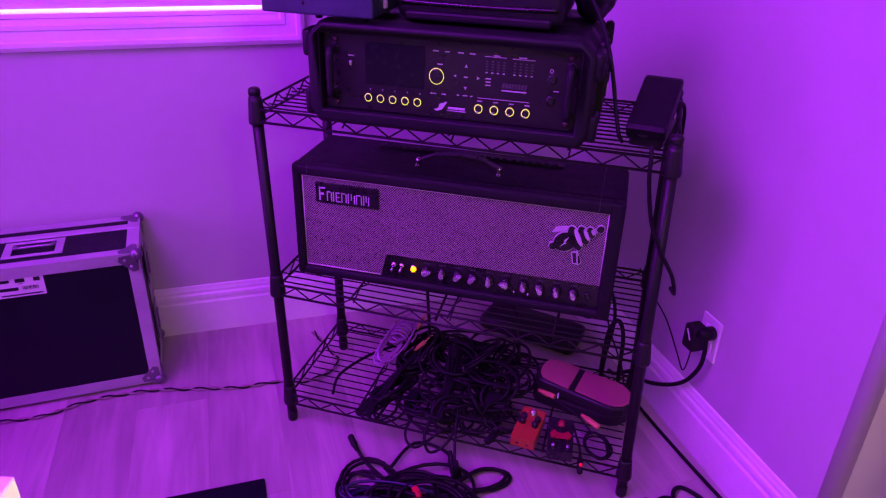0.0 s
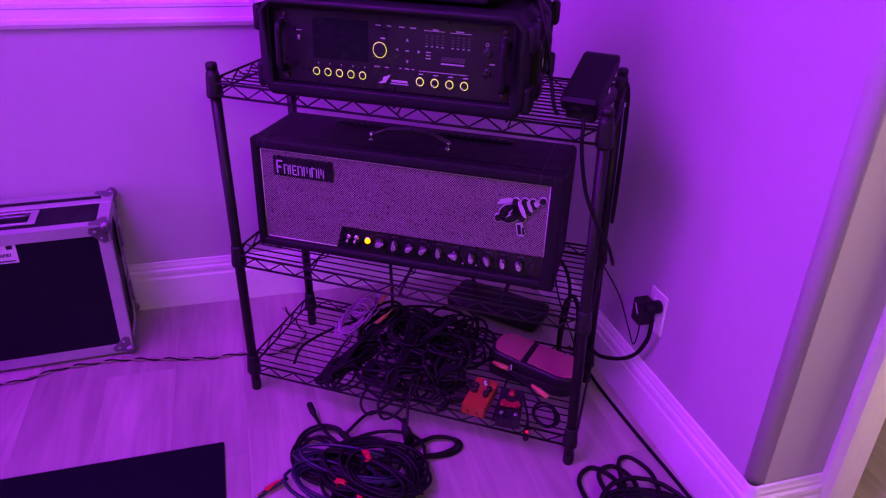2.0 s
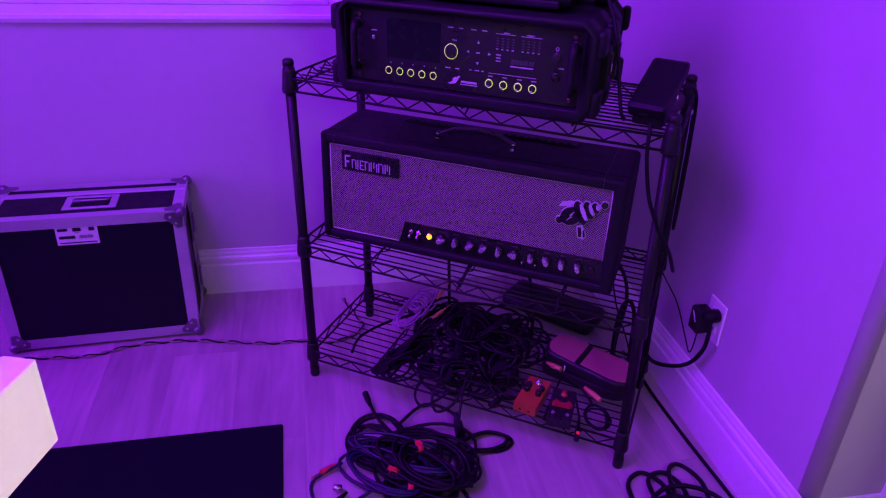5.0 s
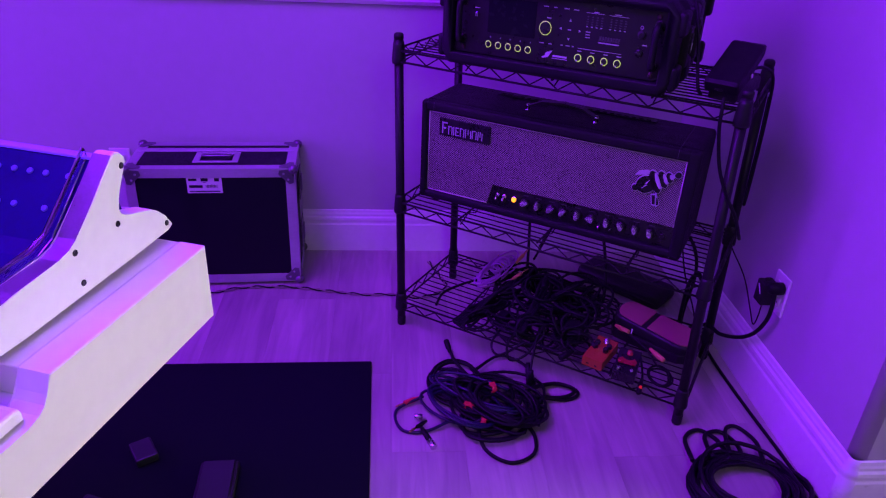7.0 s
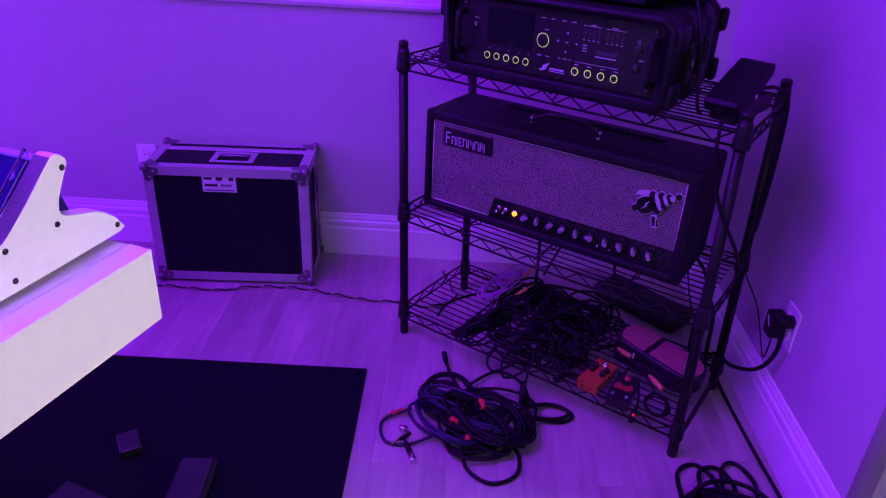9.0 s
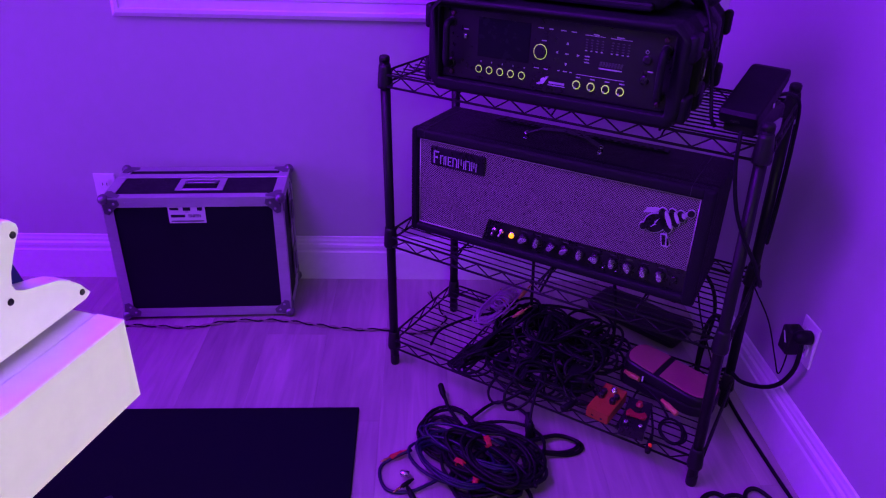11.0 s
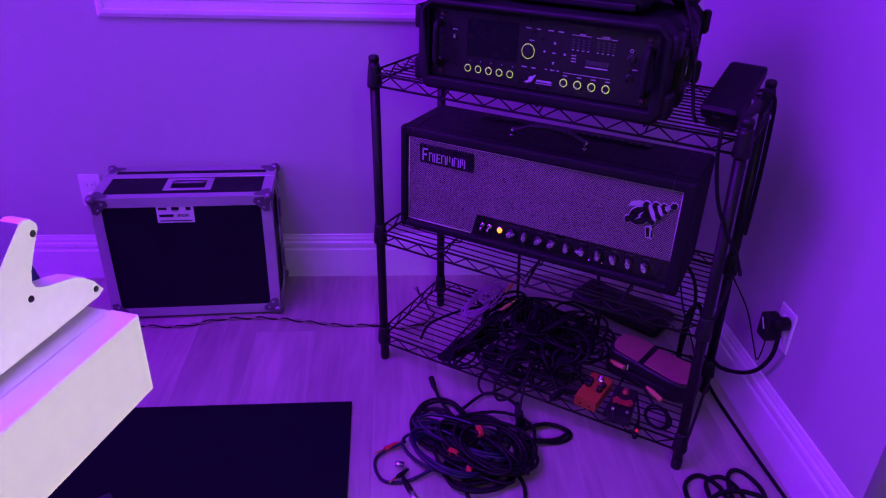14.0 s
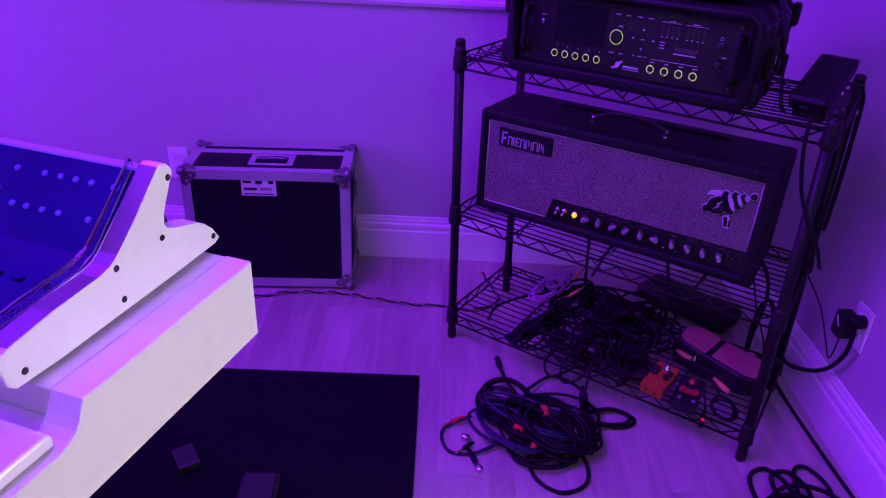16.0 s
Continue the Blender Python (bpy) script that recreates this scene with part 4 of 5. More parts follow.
op = stomp("drive_pedal", "orange enamel stompbox pedal with black knobs", 0.643, 0.036, -6, ORANGE)
for x, y in ((-0.017, 0.0), (0.016, -0.004), (0.018, 0.016), (-0.018, 0.018)):
    part("knob", lathe(B(), (x, y, 0.031), (0, 0, 1), [(0, 0.0085), (0.010, 0.008), (0.013, 0.0065)], 14), PANEL, op)
part("footswitch", lathe(B(), (0.001, 0.036, 0.033), (0, 0, 1), [(0, 0.009), (0.003, 0.009), (0.004, 0.0065), (0.012, 0.0065), (0.014, 0.004)], 12), CHROME, op)
for x in (-0.012, 0.012):
    part("mark", box(B(), x - 0.003, x + 0.003, -0.0562, -0.0545, 0.008, 0.012), PANEL, op)
dp = stomp("fuzz_pedal", "black stompbox pedal with red printed artwork", 0.7255, 0.020, 6, PANEL)
bm = B()
prism(bm, [(-0.024, -0.016), (0.024, -0.016), (0.026, 0.0), (0.018, 0.014), (0.006, 0.004), (-0.006, 0.004), (-0.018, 0.014), (-0.026, 0.0)], "z", 0.0335, 0.0342)
part("artwork", bm, DARKRED, dp, "dark red print")
for x in (-0.018, 0.018):
    part("knob", lathe(B(), (x, -0.040, 0.029), (0, 0, 1), [(0, 0.005), (0.007, 0.0045)], 10), CHROME, dp)
    part("knob", lathe(B(), (x, -0.012, 0.033), (0, 0, 1), [(0, 0.0055), (0.007, 0.005)], 10), DARKRED, dp)
part("footswitch", lathe(B(), (0, 0.034, 0.034), (0, 0, 1), [(0, 0.009), (0.004, 0.009), (0.005, 0.006), (0.012, 0.006)], 12), DARKRED, dp)

# dark box on the floor in the corner behind the shelves
pbox = thing("flat_equipment_bag", "flat black equipment bag lying on the floor in the corner", "bag", pose(1.068, 2.035, 0.0, 0, 0, -46))
bm = B()
box(bm, -0.165, 0.165, -0.070, 0.070, 0.0005, 0.055, 0.020, 3)
for f in bm.faces:
    f.smooth = True
part("body", bm, PLASTIC, pbox)
part("zip", cord(B(), [(-0.150, -0.070, 0.030), (0.0, -0.0705, 0.030), (0.150, -0.070, 0.030)], 0.002), PANEL, pbox)

# ---------------------------------------------------------------- flight case against the back wall
CS = pose(-0.3585, 2.168, 0, 0, 0, 3.0)
fc = thing("flight_case", "black laminate flight case with aluminium edges and ball corners", "flight case", CS)
HX, HY, ZL, ZH = 0.2675, 0.125, 0.012, 0.436
part("body", box(B(), -HX + 0.004, HX - 0.004, -HY + 0.004, HY - 0.004, ZL + 0.003, ZH - 0.003), LAMINATE, fc, "black textured laminate")


def edge_angle(p, q, a, b, w=0.031, t=0.0022):
    """An aluminium angle along an edge from p to q; a, b: the ways of its two flanges."""
    p, q, a, b = (Vector(k) for k in (p, q, a, b))
    prof = [Vector((0, 0, 0)), a * w, a * w - b * 0 + b * t, a * t + b * t, b * w + a * t, b * w]
    bm = B()
    o = -(a + b) * t
    rows = [[bm.verts.new(e + o + k) for k in prof] for e in (p, q)]
    for i in range(6):
        bm.faces.new((rows[0][i], rows[1][i], rows[1][(i + 1) % 6], rows[0][(i + 1) % 6]))
    bm.faces.new(rows[0])
    bm.faces.new(rows[1][::-1])
    bmesh.ops.recalc_face_normals(bm, faces=bm.faces[:])
    part("edge_profile", bm, ALU, fc, "brushed aluminium edge")


hx, hy, zl, zh = HX - 0.003, HY - 0.003, ZL + 0.003, ZH - 0.003
for sy in (-1, 1):
    for z, dz in ((zl, 1), (zh, -1)):
        edge_angle((-hx, sy * hy, z), (hx, sy * hy, z), (0, -sy, 0), (0, 0, dz))
    for sx in (-1, 1):
        edge_angle((sx * hx, sy * hy, zl), (sx * hx, sy * hy, zh), (-sx, 0, 0), (0, -sy, 0))
for sx in (-1, 1):
    for z, dz in ((zl, 1), (zh, -1)):
        edge_angle((sx * hx, -hy, z), (sx * hx, hy, z), (-sx, 0, 0), (0, 0, dz))
# the joint between lid and base: a tongue-and-groove band round the case
for z in (zh + 0.0022,):
    part("lid_band", box(B(), -hx + 0.002, hx - 0.002, 0.034, 0.062, z - 0.003, z + 0.0015, 0.001, 1), ALU, fc, "brushed aluminium edge")
for sx in (-1, 1):
    part("lid_band", box(B(), sx * hx - 0.002, sx * hx + 0.0028, 0.034, 0.062, zl, zh, 0.001, 1), ALU, fc, "brushed aluminium edge")
for sx in (-1, 1):
    for sy in (-1, 1):
        for z, dz in ((zl, 1), (zh, -1)):
            c = Vector((sx * (hx - 0.004), sy * (hy - 0.004), z + dz * 0.004))
            bm = B()
            bmesh.ops.create_uvsphere(bm, u_segments=16, v_segments=10, radius=0.0165, matrix=Matrix.Translation(c))
            for f in bm.faces:
                f.smooth = True
            corner = part("ball_corner", bm, SILVER, fc, "chromed steel ball corner")
            bm = B()
            # three rounded plates on the faces that meet here
            y0 = sy * (hy + 0.0026)
            prism(bm, [(sx * (hx + 0.001 - p), z + dz * q) for p, q in ((0, 0), (0.048, 0.004), (0.052, 0.018), (0.040, 0.030), (0.030, 0.040), (0.018, 0.052), (0.004, 0.048))], "y", y0, y0 + sy * 0.0018)
            prism(bm, [(sx * (hx + 0.001 - p), sy * (hy + 0.001 - q)) for p, q in ((0, 0), (0.048, 0.004), (0.050, 0.018), (0.030, 0.034), (0.018, 0.050), (0.004, 0.048))], "z", z - dz * 0.0022, z - dz * 0.0040)
            x0 = sx * (hx + 0.0026)
            prism(bm, [(sy * (hy + 0.001 - p), z + dz * q) for p, q in ((0, 0), (0.048, 0.004), (0.050, 0.018), (0.030, 0.034), (0.018, 0.050), (0.004, 0.048))], "x", x0, x0 + sx * 0.0018)
            part("corner_plate", bm, SILVER, corner)
            for p, q in ((0.034, 0.016), (0.020, 0.036)):
                part("rivet", lathe(B(), (sx * (hx - p), y0 + sy * 0.0016, z + dz * q), (0, sy, 0), [(0, 0.0042), (0.0016, 0.003)], 10), ALU, corner)
# recessed handle on top
zt = zh + 0.0022
bm = B()
for q in ((-0.064, -0.044, -0.068, 0.022), (0.060, 0.080, -0.068, 0.022), (-0.044, 0.060, -0.068, -0.056), (-0.044, 0.060, 0.010, 0.022)):
    box(bm, *q, zt - 0.002, zt + 0.0015, 0.0006, 1)
dish = part("handle_dish", bm, ALU, fc)
part("dish_floor", box(B(), -0.044, 0.060, -0.056, 0.010, zt - 0.004, zt - 0.001), LAMINATE, dish)
bm = B()
cord(bm, [(-0.038, -0.004, zt), (-0.038, -0.022, zt + 0.006), (-0.032, -0.030, zt + 0.008), (0.008, -0.030, zt + 0.008), (0.048, -0.030, zt + 0.008), (0.054, -0.022, zt + 0.006), (0.054, -0.004, zt)], 0.0048, 8)
part("handle", bm, SILVER, dish, "chrome sprung handle")
# sticker with unread print
st_y = -HY + 0.0028
sticker = part("sticker", box(B(), -0.077, 0.033, st_y, st_y + 0.0018, 0.350, 0.408), STICKER, fc, "white printed maker's sticker")
for q in ((-0.071, -0.045, 0.393, 0.401), (-0.032, -0.010, 0.391, 0.402), (0.010, 0.025, 0.391, 0.402), (-0.026, -0.016, 0.3865, 0.388), (-0.070, -0.028, 0.369, 0.378), (-0.070, 0.026, 0.3545, 0.358)):
    part("print_bar", box(B(), q[0], q[1], st_y - 0.0006, st_y + 0.0002, q[2], q[3]), DIM, sticker)
for k in range(11):
    part("print_bar", box(B(), -0.018 + 0.0034 * k, -0.0168 + 0.0034 * k + (0.0008 if k % 3 else 0), st_y - 0.0006, st_y + 0.0002, 0.369, 0.379), DIM, sticker)
# latches on the short side
for z in (0.13, 0.32):
    bm = B()
    box(bm, hx + 0.0022, hx + 0.0065, 0.004, 0.072, z - 0.055, z + 0.055, 0.002)
    box(bm, hx + 0.006, hx + 0.012, 0.024, 0.052, z - 0.03, z + 0.03, 0.003)
    part("butterfly_latch", bm, SILVER, fc, "recessed steel butterfly latch")
for x in (-0.2, -0.1, 0.0, 0.1, 0.2):
    for z in (zl + 0.013, zh - 0.013):
        part("rivet", lathe(B(), (x, -hy - 0.002, z), (0, -1, 0), [(0, 0.003), (0.0012, 0.002)], 8), ALU, fc)
for sx in (-1, 1):
    for z in (0.16, 0.29):
        part("rivet", lathe(B(), (sx * (hx - 0.012), -hy - 0.002, z), (0, -1, 0), [(0, 0.003), (0.0012, 0.002)], 8), ALU, fc)
for x in (-0.22, 0.22):
    for y in (-0.07, 0.07):
        part("foot", lathe(B(), (x, y, 0.0), (0, 0, 1), [(0, 0.012), (0.0125, 0.014)], 12), RUBBER, fc)

# ---------------------------------------------------------------- floor mat
matm = pose(0.171, 1.600, 0, 0, 0, 0.7)
bm = B()
box(bm, -1.75, 0.0, -1.35, 0.0, 0.001, 0.009, 0.003, 2)
solid("floor_mat", bm, MAT, "plain black felt floor mat lying on the planks", "mat", matm)

# ---------------------------------------------------------------- white studio desk with console
DK = pose(-0.065, 0.875, 0, 0, 0, -18.3)
desk = thing("studio_desk", "white lacquered studio desk with a thick top", "desk", DK)
DT, DB, BAY = 0.783, 0.654, 0.740
# end panel with the step down to the keyboard bay
bm = B()
prism(bm, [(0.0, DB), (0.0, DT), (-0.333, DT), (-0.343, 0.760), (-0.350, 0.750), (-0.361, 0.743), (-0.380, BAY), (-1.0, BAY), (-1.0, DB)], "x", -0.045, 0.0, 0.0015, 1)
part("end_panel", bm, DESK, desk)
part("top", box(B(), -1.75, -0.0452, -0.333, -0.0005, DB + 0.01, DT - 0.0005, 0.0012, 1), DESK, desk)
part("keyboard_bay", box(B(), -1.75, -0.0452, -1.0, -0.3335, DB + 0.01, BAY - 0.0004, 0.0012, 1), DESK, desk)
part("end_panel", box(B(), -1.795, -1.7505, -1.0, 0.0, DB, DT, 0.0015, 1), DESK, desk)
bm = B()
box(bm, -1.70, -0.05, -0.12, -0.06, 0.622, DB + 0.0095, 0.002)
box(bm, -1.70, -0.05, -0.86, -0.80, 0.622, DB + 0.0095, 0.002)
part("under_rail", bm, STEEL, desk, "black steel rail")
for x in (-1.62, -0.62):
    for y in (-0.20, -0.83):
        part("leg", box(B(), x - 0.03, x + 0.03, y - 0.03, y + 0.03, 0.0095, 0.6215, 0.003), STEEL, desk, "black steel leg")
part("leg_brace", box(B(), -0.645, -0.595, -0.80, -0.23, 0.10, 0.15, 0.003), STEEL, desk, "black steel leg")

kb = thing("master_keyboard", "white keyboard in the desk's lower bay", "keyboard", DK @ pose(-0.6, -0.62, BAY + 0.0002))
bm = B()
prism(bm, [(0.0, 0.003), (0.0, 0.019), (0.004, 0.022), (0.240, 0.022), (0.247, 0.020), (0.250, 0.014), (0.250, 0.003)], "x", -0.9, 0.588, 0.004)
part("body", bm, CHEEK, kb)
for x in (-0.8, 0.48):
    for y in (0.03, 0.22):
        part("foot", lathe(B(), (x, y, 0.0), (0, 0, 1), [(0, 0.012), (0.004, 0.013)], 12), RUBBER, kb)
for k in range(24):
    part("key", box(B(), 0.50 - 0.0236 * (k + 1) + 0.0006, 0.50 - 0.0236 * k, -0.0, 0.13, 0.0222, 0.030, 0.001, 1), CHEEK, kb)

mixer = thing("mixing_console", "white-cheeked mixing console with a dark lit control surface", "mixing console", DK @ pose(-0.5, -0.2, DT))
mo = Vector((-0.5, -0.2, DT))
MIX_FIT = Matrix(((1, 0, 0, -0.006), (0, 1, 0, 0.011), (0, -0.027, 1.04, 0.0181), (0, 0, 0, 1)))


def mpart(name, bm, mat, label="", parent=None):
    bmesh.ops.transform(bm, matrix=pose(*-mo) @ MIX_FIT, verts=bm.verts[:])
    return part(name, bm, mat, parent or mixer, label)


cheek = [(0.012, 0.752), (-0.004, 0.772), (-0.018, 0.785), (-0.034, 0.794), (-0.050, 0.798), (-0.078, 0.8045), (-0.092, 0.8065), (-0.101, 0.812), (-0.1045, 0.821), (-0.101, 0.836), (-0.094, 0.850), (-0.082, 0.866), (-0.071, 0.880), (-0.072, 0.888), (-0.080, 0.896), (-0.090, 0.899), (-0.098, 0.896), (-0.148, 0.850), (-0.190, 0.813), (-0.205, 0.804), (-0.225, 0.799), (-0.300, 0.794), (-0.362, 0.784), (-0.374, 0.780), (-0.378, 0.766), (-0.374, 0.742), (-0.364, 0.733), (-0.300, 0.734), (-0.200, 0.738), (-0.100, 0.742), (0.0, 0.746)]
CX = -0.062
for x0 in (CX - 0.030, -1.45):
    bm = B()
    prism(bm, cheek, "x", x0, x0 + 0.030, 0.0025, 2)
    end = mpart("cheek", bm, CHEEK, "white lacquered end cheek")
for s, z in ((-0.082, 0.878), (-0.004, 0.760), (-0.110, 0.803), (-0.197, 0.799), (-0.194, 0.754), (-0.350, 0.748)):
    mpart("screw", lathe(B(), (CX - 0.0005, s, z), (1, 0, 0), [(0, 0.0046), (0.001, 0.0046), (0.0022, 0.0036), (0.0023, 0.002)], 12), PANEL, "black cap screw")
# body between the cheeks
prof = [(-0.010, 0.752), (-0.060, 0.800), (-0.085, 0.886), (-0.098, 0.886), (-0.190, 0.802), (-0.215, 0.791), (-0.360, 0.775), (-0.365, 0.745)]
bm = B()
prism(bm, prof, "x", -1.418, CX - 0.0305)
mpart("body", bm, CONSOLE, "dark blue control surface")
mpart("top_edge", box(B(), -1.41, CX - 0.032, -0.099, -0.083, 0.8862, 0.8905, 0.001, 1), EDGEGLOW, "violet top edge, light on it put in as glow")
# clear acrylic guard standing along the inside of the cheek
bm = B()
prism(bm, [(-0.098, 0.902), (-0.096, 0.890), (-0.186, 0.808), (-0.214, 0.796), (-0.366, 0.779), (-0.366, 0.792), (-0.222, 0.811), (-0.196, 0.819)], "x", CX - 0.046, CX - 0.040, 0.0008, 1)
mpart("guard", bm, ACRYLIC, "clear acrylic edge guard")
# rows of lit buttons on the slope and the flat
slope_d, slope_n = Vector((0, 0.092, 0.084)).normalized(), Vector((0, -0.084, 0.092)).normalized()
for g in range(6):
    for d0, offs in ((0.096, (0.0, 1.35, 2.3, 3.25, 4.25, 6.0)), (0.062, (6.6,)), (0.046, (0.6, 2.4, 3.4, 4.4, 5.3))):
        for k in offs:
            base = Vector((-0.118 - 0.027 * (k + 7.6 * g), -0.190, 0.802)) + slope_d * d0
            mpart("button", lathe(B(), base, slope_n, [(0, 0.0046), (0.0022, 0.0044), (0.003, 0.003)], 10), BUTTON, "small lit round button")
for row in range(2):
    for k in range(14):
        base = Vector((-0.13 - 0.035 * k, -0.25 - 0.05 * row, 0.7875 - 0.0079 * row))
        mpart("fader_cap", box(B(), base.x - 0.007, base.x + 0.007, base.y - 0.005, base.y + 0.005, base.z - 0.003, base.z + 0.004, 0.0015), CONSOLE)
# metal strip let into the top of the cheek, and a second rail on the guard
strip_line = [(-0.0975, 0.8955), (-0.148, 0.8495), (-0.190, 0.8125), (-0.205, 0.8035), (-0.225, 0.7985), (-0.300, 0.7935), (-0.362, 0.7835)]
for x0, x1, up, mat, name, lab in ((CX - 0.0292, CX - 0.0012, 0.0012, SILVER, "edge_strip", "dull silver edge strip"), (CX - 0.0465, CX - 0.0435, 0.008, SILVER, "guard_rail", "polished guard edge")):
    bm = B()
    prism(bm, [(a, b + up) for a, b in strip_line] + [(a, b + up - 0.0022) for a, b in strip_line[::-1]], "x", x0, x1)
    mpart(name, bm, mat, lab)
bm = B()
box(bm, -1.40, CX - 0.05, -0.34, -0.05, 0.7275, 0.756, 0.002)
mpart("plinth", bm, PANEL)

# ---------------------------------------------------------------- things on the mat under the desk
blk = solid("small_adapter_box", box(B(), -0.026, 0.026, -0.036, 0.036, 0.0, 0.022, 0.004), DIM, "small grey adapter box lying on the mat", "adapter", pose(-0.377, 1.225, 0.0095, 0, 0, 32))
foot = thing("sustain_pedal", "black sustain pedal with a dark plate on the mat", "pedal", pose(-0.178, 1.083, 0.0095, 0, 0, 3))
part("base", box(B(), -0.045, 0.045, -0.10, 0.10, 0.0, 0.018, 0.004), PLASTIC, foot)
bm = B()
box(bm, -0.036, 0.036, -0.085, 0.095, 0.018, 0.024, 0.002, 2, pose(0, 0, 0, 2, 0, 0))
part("plate", bm, DIM, foot, "dark grey plate")
fc2 = thing("foot_controller", "black foot controller with a grey top on the mat", "pedal", pose(-0.39, 0.972, 0.0095, 0, 0, -20))
part("base", box(B(), -0.10, 0.10, -0.08, 0.08, 0.0, 0.03, 0.006), PLASTIC, fc2)
part("top_plate", box(B(), -0.088, 0.096, -0.07, 0.072, 0.0302, 0.034, 0.002), DIM, fc2)


# ---------------------------------------------------------------- cables
def coil_line(rng, cx, cy, z0, rx, ry, turns, rise, wob, tilt=0.0, start=0.0, n=22):
    """A loosely wound coil of cord lying flat, each turn sliding smoothly off the last."""
    c, s = math.cos(radians(tilt)), math.sin(radians(tilt))
    turn = [(rng.uniform(-wob, wob), rng.uniform(-wob, wob), rng.uniform(0.80, 1.10), rng.uniform(0.80, 1.10), rng.uniform(0.0, 1.0)) for _ in range(int(turns) + 2)]
    pts = []
    for k in range(int(turns * n) + 1):
        i, w = divmod(k / n, 1.0)
        w = w * w * (3 - 2 * w)
        ox, oy, gx, gy, h = (p + (q - p) * w for p, q in zip(turn[int(i)], turn[int(i) + 1]))
        a = radians(start) + 2 * math.pi * k / n
        x, y = rx * gx * math.cos(a) + ox, ry * gy * math.sin(a) + oy
        pts.append((cx + c * x - s * y, cy + s * x + c * y, z0 + rise * h * (0.75 + 0.25 * math.sin(a + 6.0 * h))))
    return pts


def coil(name, label, cat, m, spec, r, mat, seed, group="", ends=()):
    rng = random.Random(seed)
    ob = thing(name, label, cat, m, group)
    for q in spec:
        part("cord", cord(B(), coil_line(rng, *q), r, 6, 1), mat, ob)
    for pts in ends:
        part("cord", cord(B(), pts, r, 6, 6), mat, ob)
    return ob


def jack(ob, p, d, length=0.05, r=0.0065, body=None, tip=None):
    """A plug: moulded body with a metal tip, from p along d."""
    p, d = Vector(p), Vector(d).normalized()
    q = part("plug", lathe(B(), p, d, [(0, r * 0.6), (length * 0.25, r * 0.75), (length * 0.35, r), (length * 0.95, r), (length, r * 0.8)], 12), body or RUBBER, ob)
    if tip:
        part("tip", lathe(B(), p + d * (length - 0.001), d, [(0, 0.0032), (0.018, 0.0032), (0.020, 0.0022), (0.024, 0.0032), (0.029, 0.0008)], 10), tip, q)
    return q


def strap(ob, p, rz, w=0.016, t=0.011, mat=None):
    m = pose(*p, 0, 0, rz)
    bm = B()
    ring(bm, (0, 0, 0), (1, 0, 0), t, 0.0018, 16, 6)
    for v in bm.verts:
        v.co.x *= w / 0.0036
        v.co.z = max(v.co.z * 0.8, -t * 0.8)
    box(bm, -w / 2, w / 2, -t * 0.2, t * 1.5, t * 0.78, t * 0.95, 0.001, 1)
    bmesh.ops.transform(bm, matrix=m, verts=bm.verts[:])
    return part("cable_tie", bm, mat or RED, ob, "red hook-and-loop cable tie")


FL = pose(0.478, 1.383, 0.0)
g = "cable pile on the floor"
pile = coil("coiled_cable", "black audio cables coiled in a heap on the floor", "cable", FL,
            [(0.035, 0.035, 0.007, 0.105, 0.10, 5, 0.05, 0.04, 20, 0), (0.065, -0.02, 0.012, 0.088, 0.075, 7, 0.06, 0.028, -25, 90), (-0.075, 0.095, 0.007, 0.070, 0.085, 4, 0.035, 0.025, 10, 30), (0.02, 0.0, 0.02, 0.13, 0.045, 5, 0.05, 0.03, -42, 0)],
            0.0046, RUBBER, 3, g, [[(0.0, 0.16, 0.02), (0.08, 0.235, 0.012), (0.15, 0.19, 0.01), (0.16, 0.09, 0.02), (0.12, 0.03, 0.04)], [(-0.03, 0.12, 0.03), (-0.06, 0.20, 0.02), (-0.075, 0.255, 0.03)]])
jack(pile, (-0.072, 0.235, 0.026), (-0.25, 1, 0.35), 0.045, 0.0085)
jack(pile, (0.145, 0.135, 0.062), (0.05, -0.6, -0.75), 0.062, 0.0095)
strap(pile, (-0.04, -0.035, 0.045), 60)
strap(pile, (0.03, 0.02, 0.062), 15)
pile2 = coil("coiled_cable", "navy audio cable coiled on the floor heap", "cable", FL,
             [(-0.06, 0.01, 0.008, 0.10, 0.06, 5, 0.055, 0.03, -38, 10), (-0.01, 0.03, 0.02, 0.13, 0.04, 4, 0.05, 0.02, -30, 60)],
             0.0044, BLUECABLE, 5, g, [[(-0.16, 0.04, 0.02), (-0.235, 0.0, 0.006), (-0.222, -0.075, 0.006), (-0.16, -0.085, 0.007), (-0.08, -0.05, 0.02)]])
jack(pile2, (-0.170, -0.072, 0.010), (0.4, -1, 0.0), 0.052, 0.0075, RUBBER, None)
part("plug_shell", lathe(B(), (-0.150, -0.122, 0.010), (0.4, -1, 0), [(0, 0.0088), (0.026, 0.0092), (0.028, 0.008)], 14), CHROME, pile2, "silver microphone plug")
jack(pile2, (-0.155, -0.05, 0.012), (-0.8, -0.7, 0.0), 0.036, 0.0055, RUBBER, BRASS)
part("plug_shell", lathe(B(), (-0.165, -0.035, 0.012), (-1, 0.15, 0), [(0, 0.0085), (0.020, 0.0088), (0.022, 0.007)], 14), CHROME, pile2, "silver microphone plug")
jack(pile2, (-0.17, 0.045, 0.012), (-1, -0.55, 0), 0.05, 0.0075, RED, BRASS)
strap(pile2, (-0.005, -0.075, 0.03), -20)
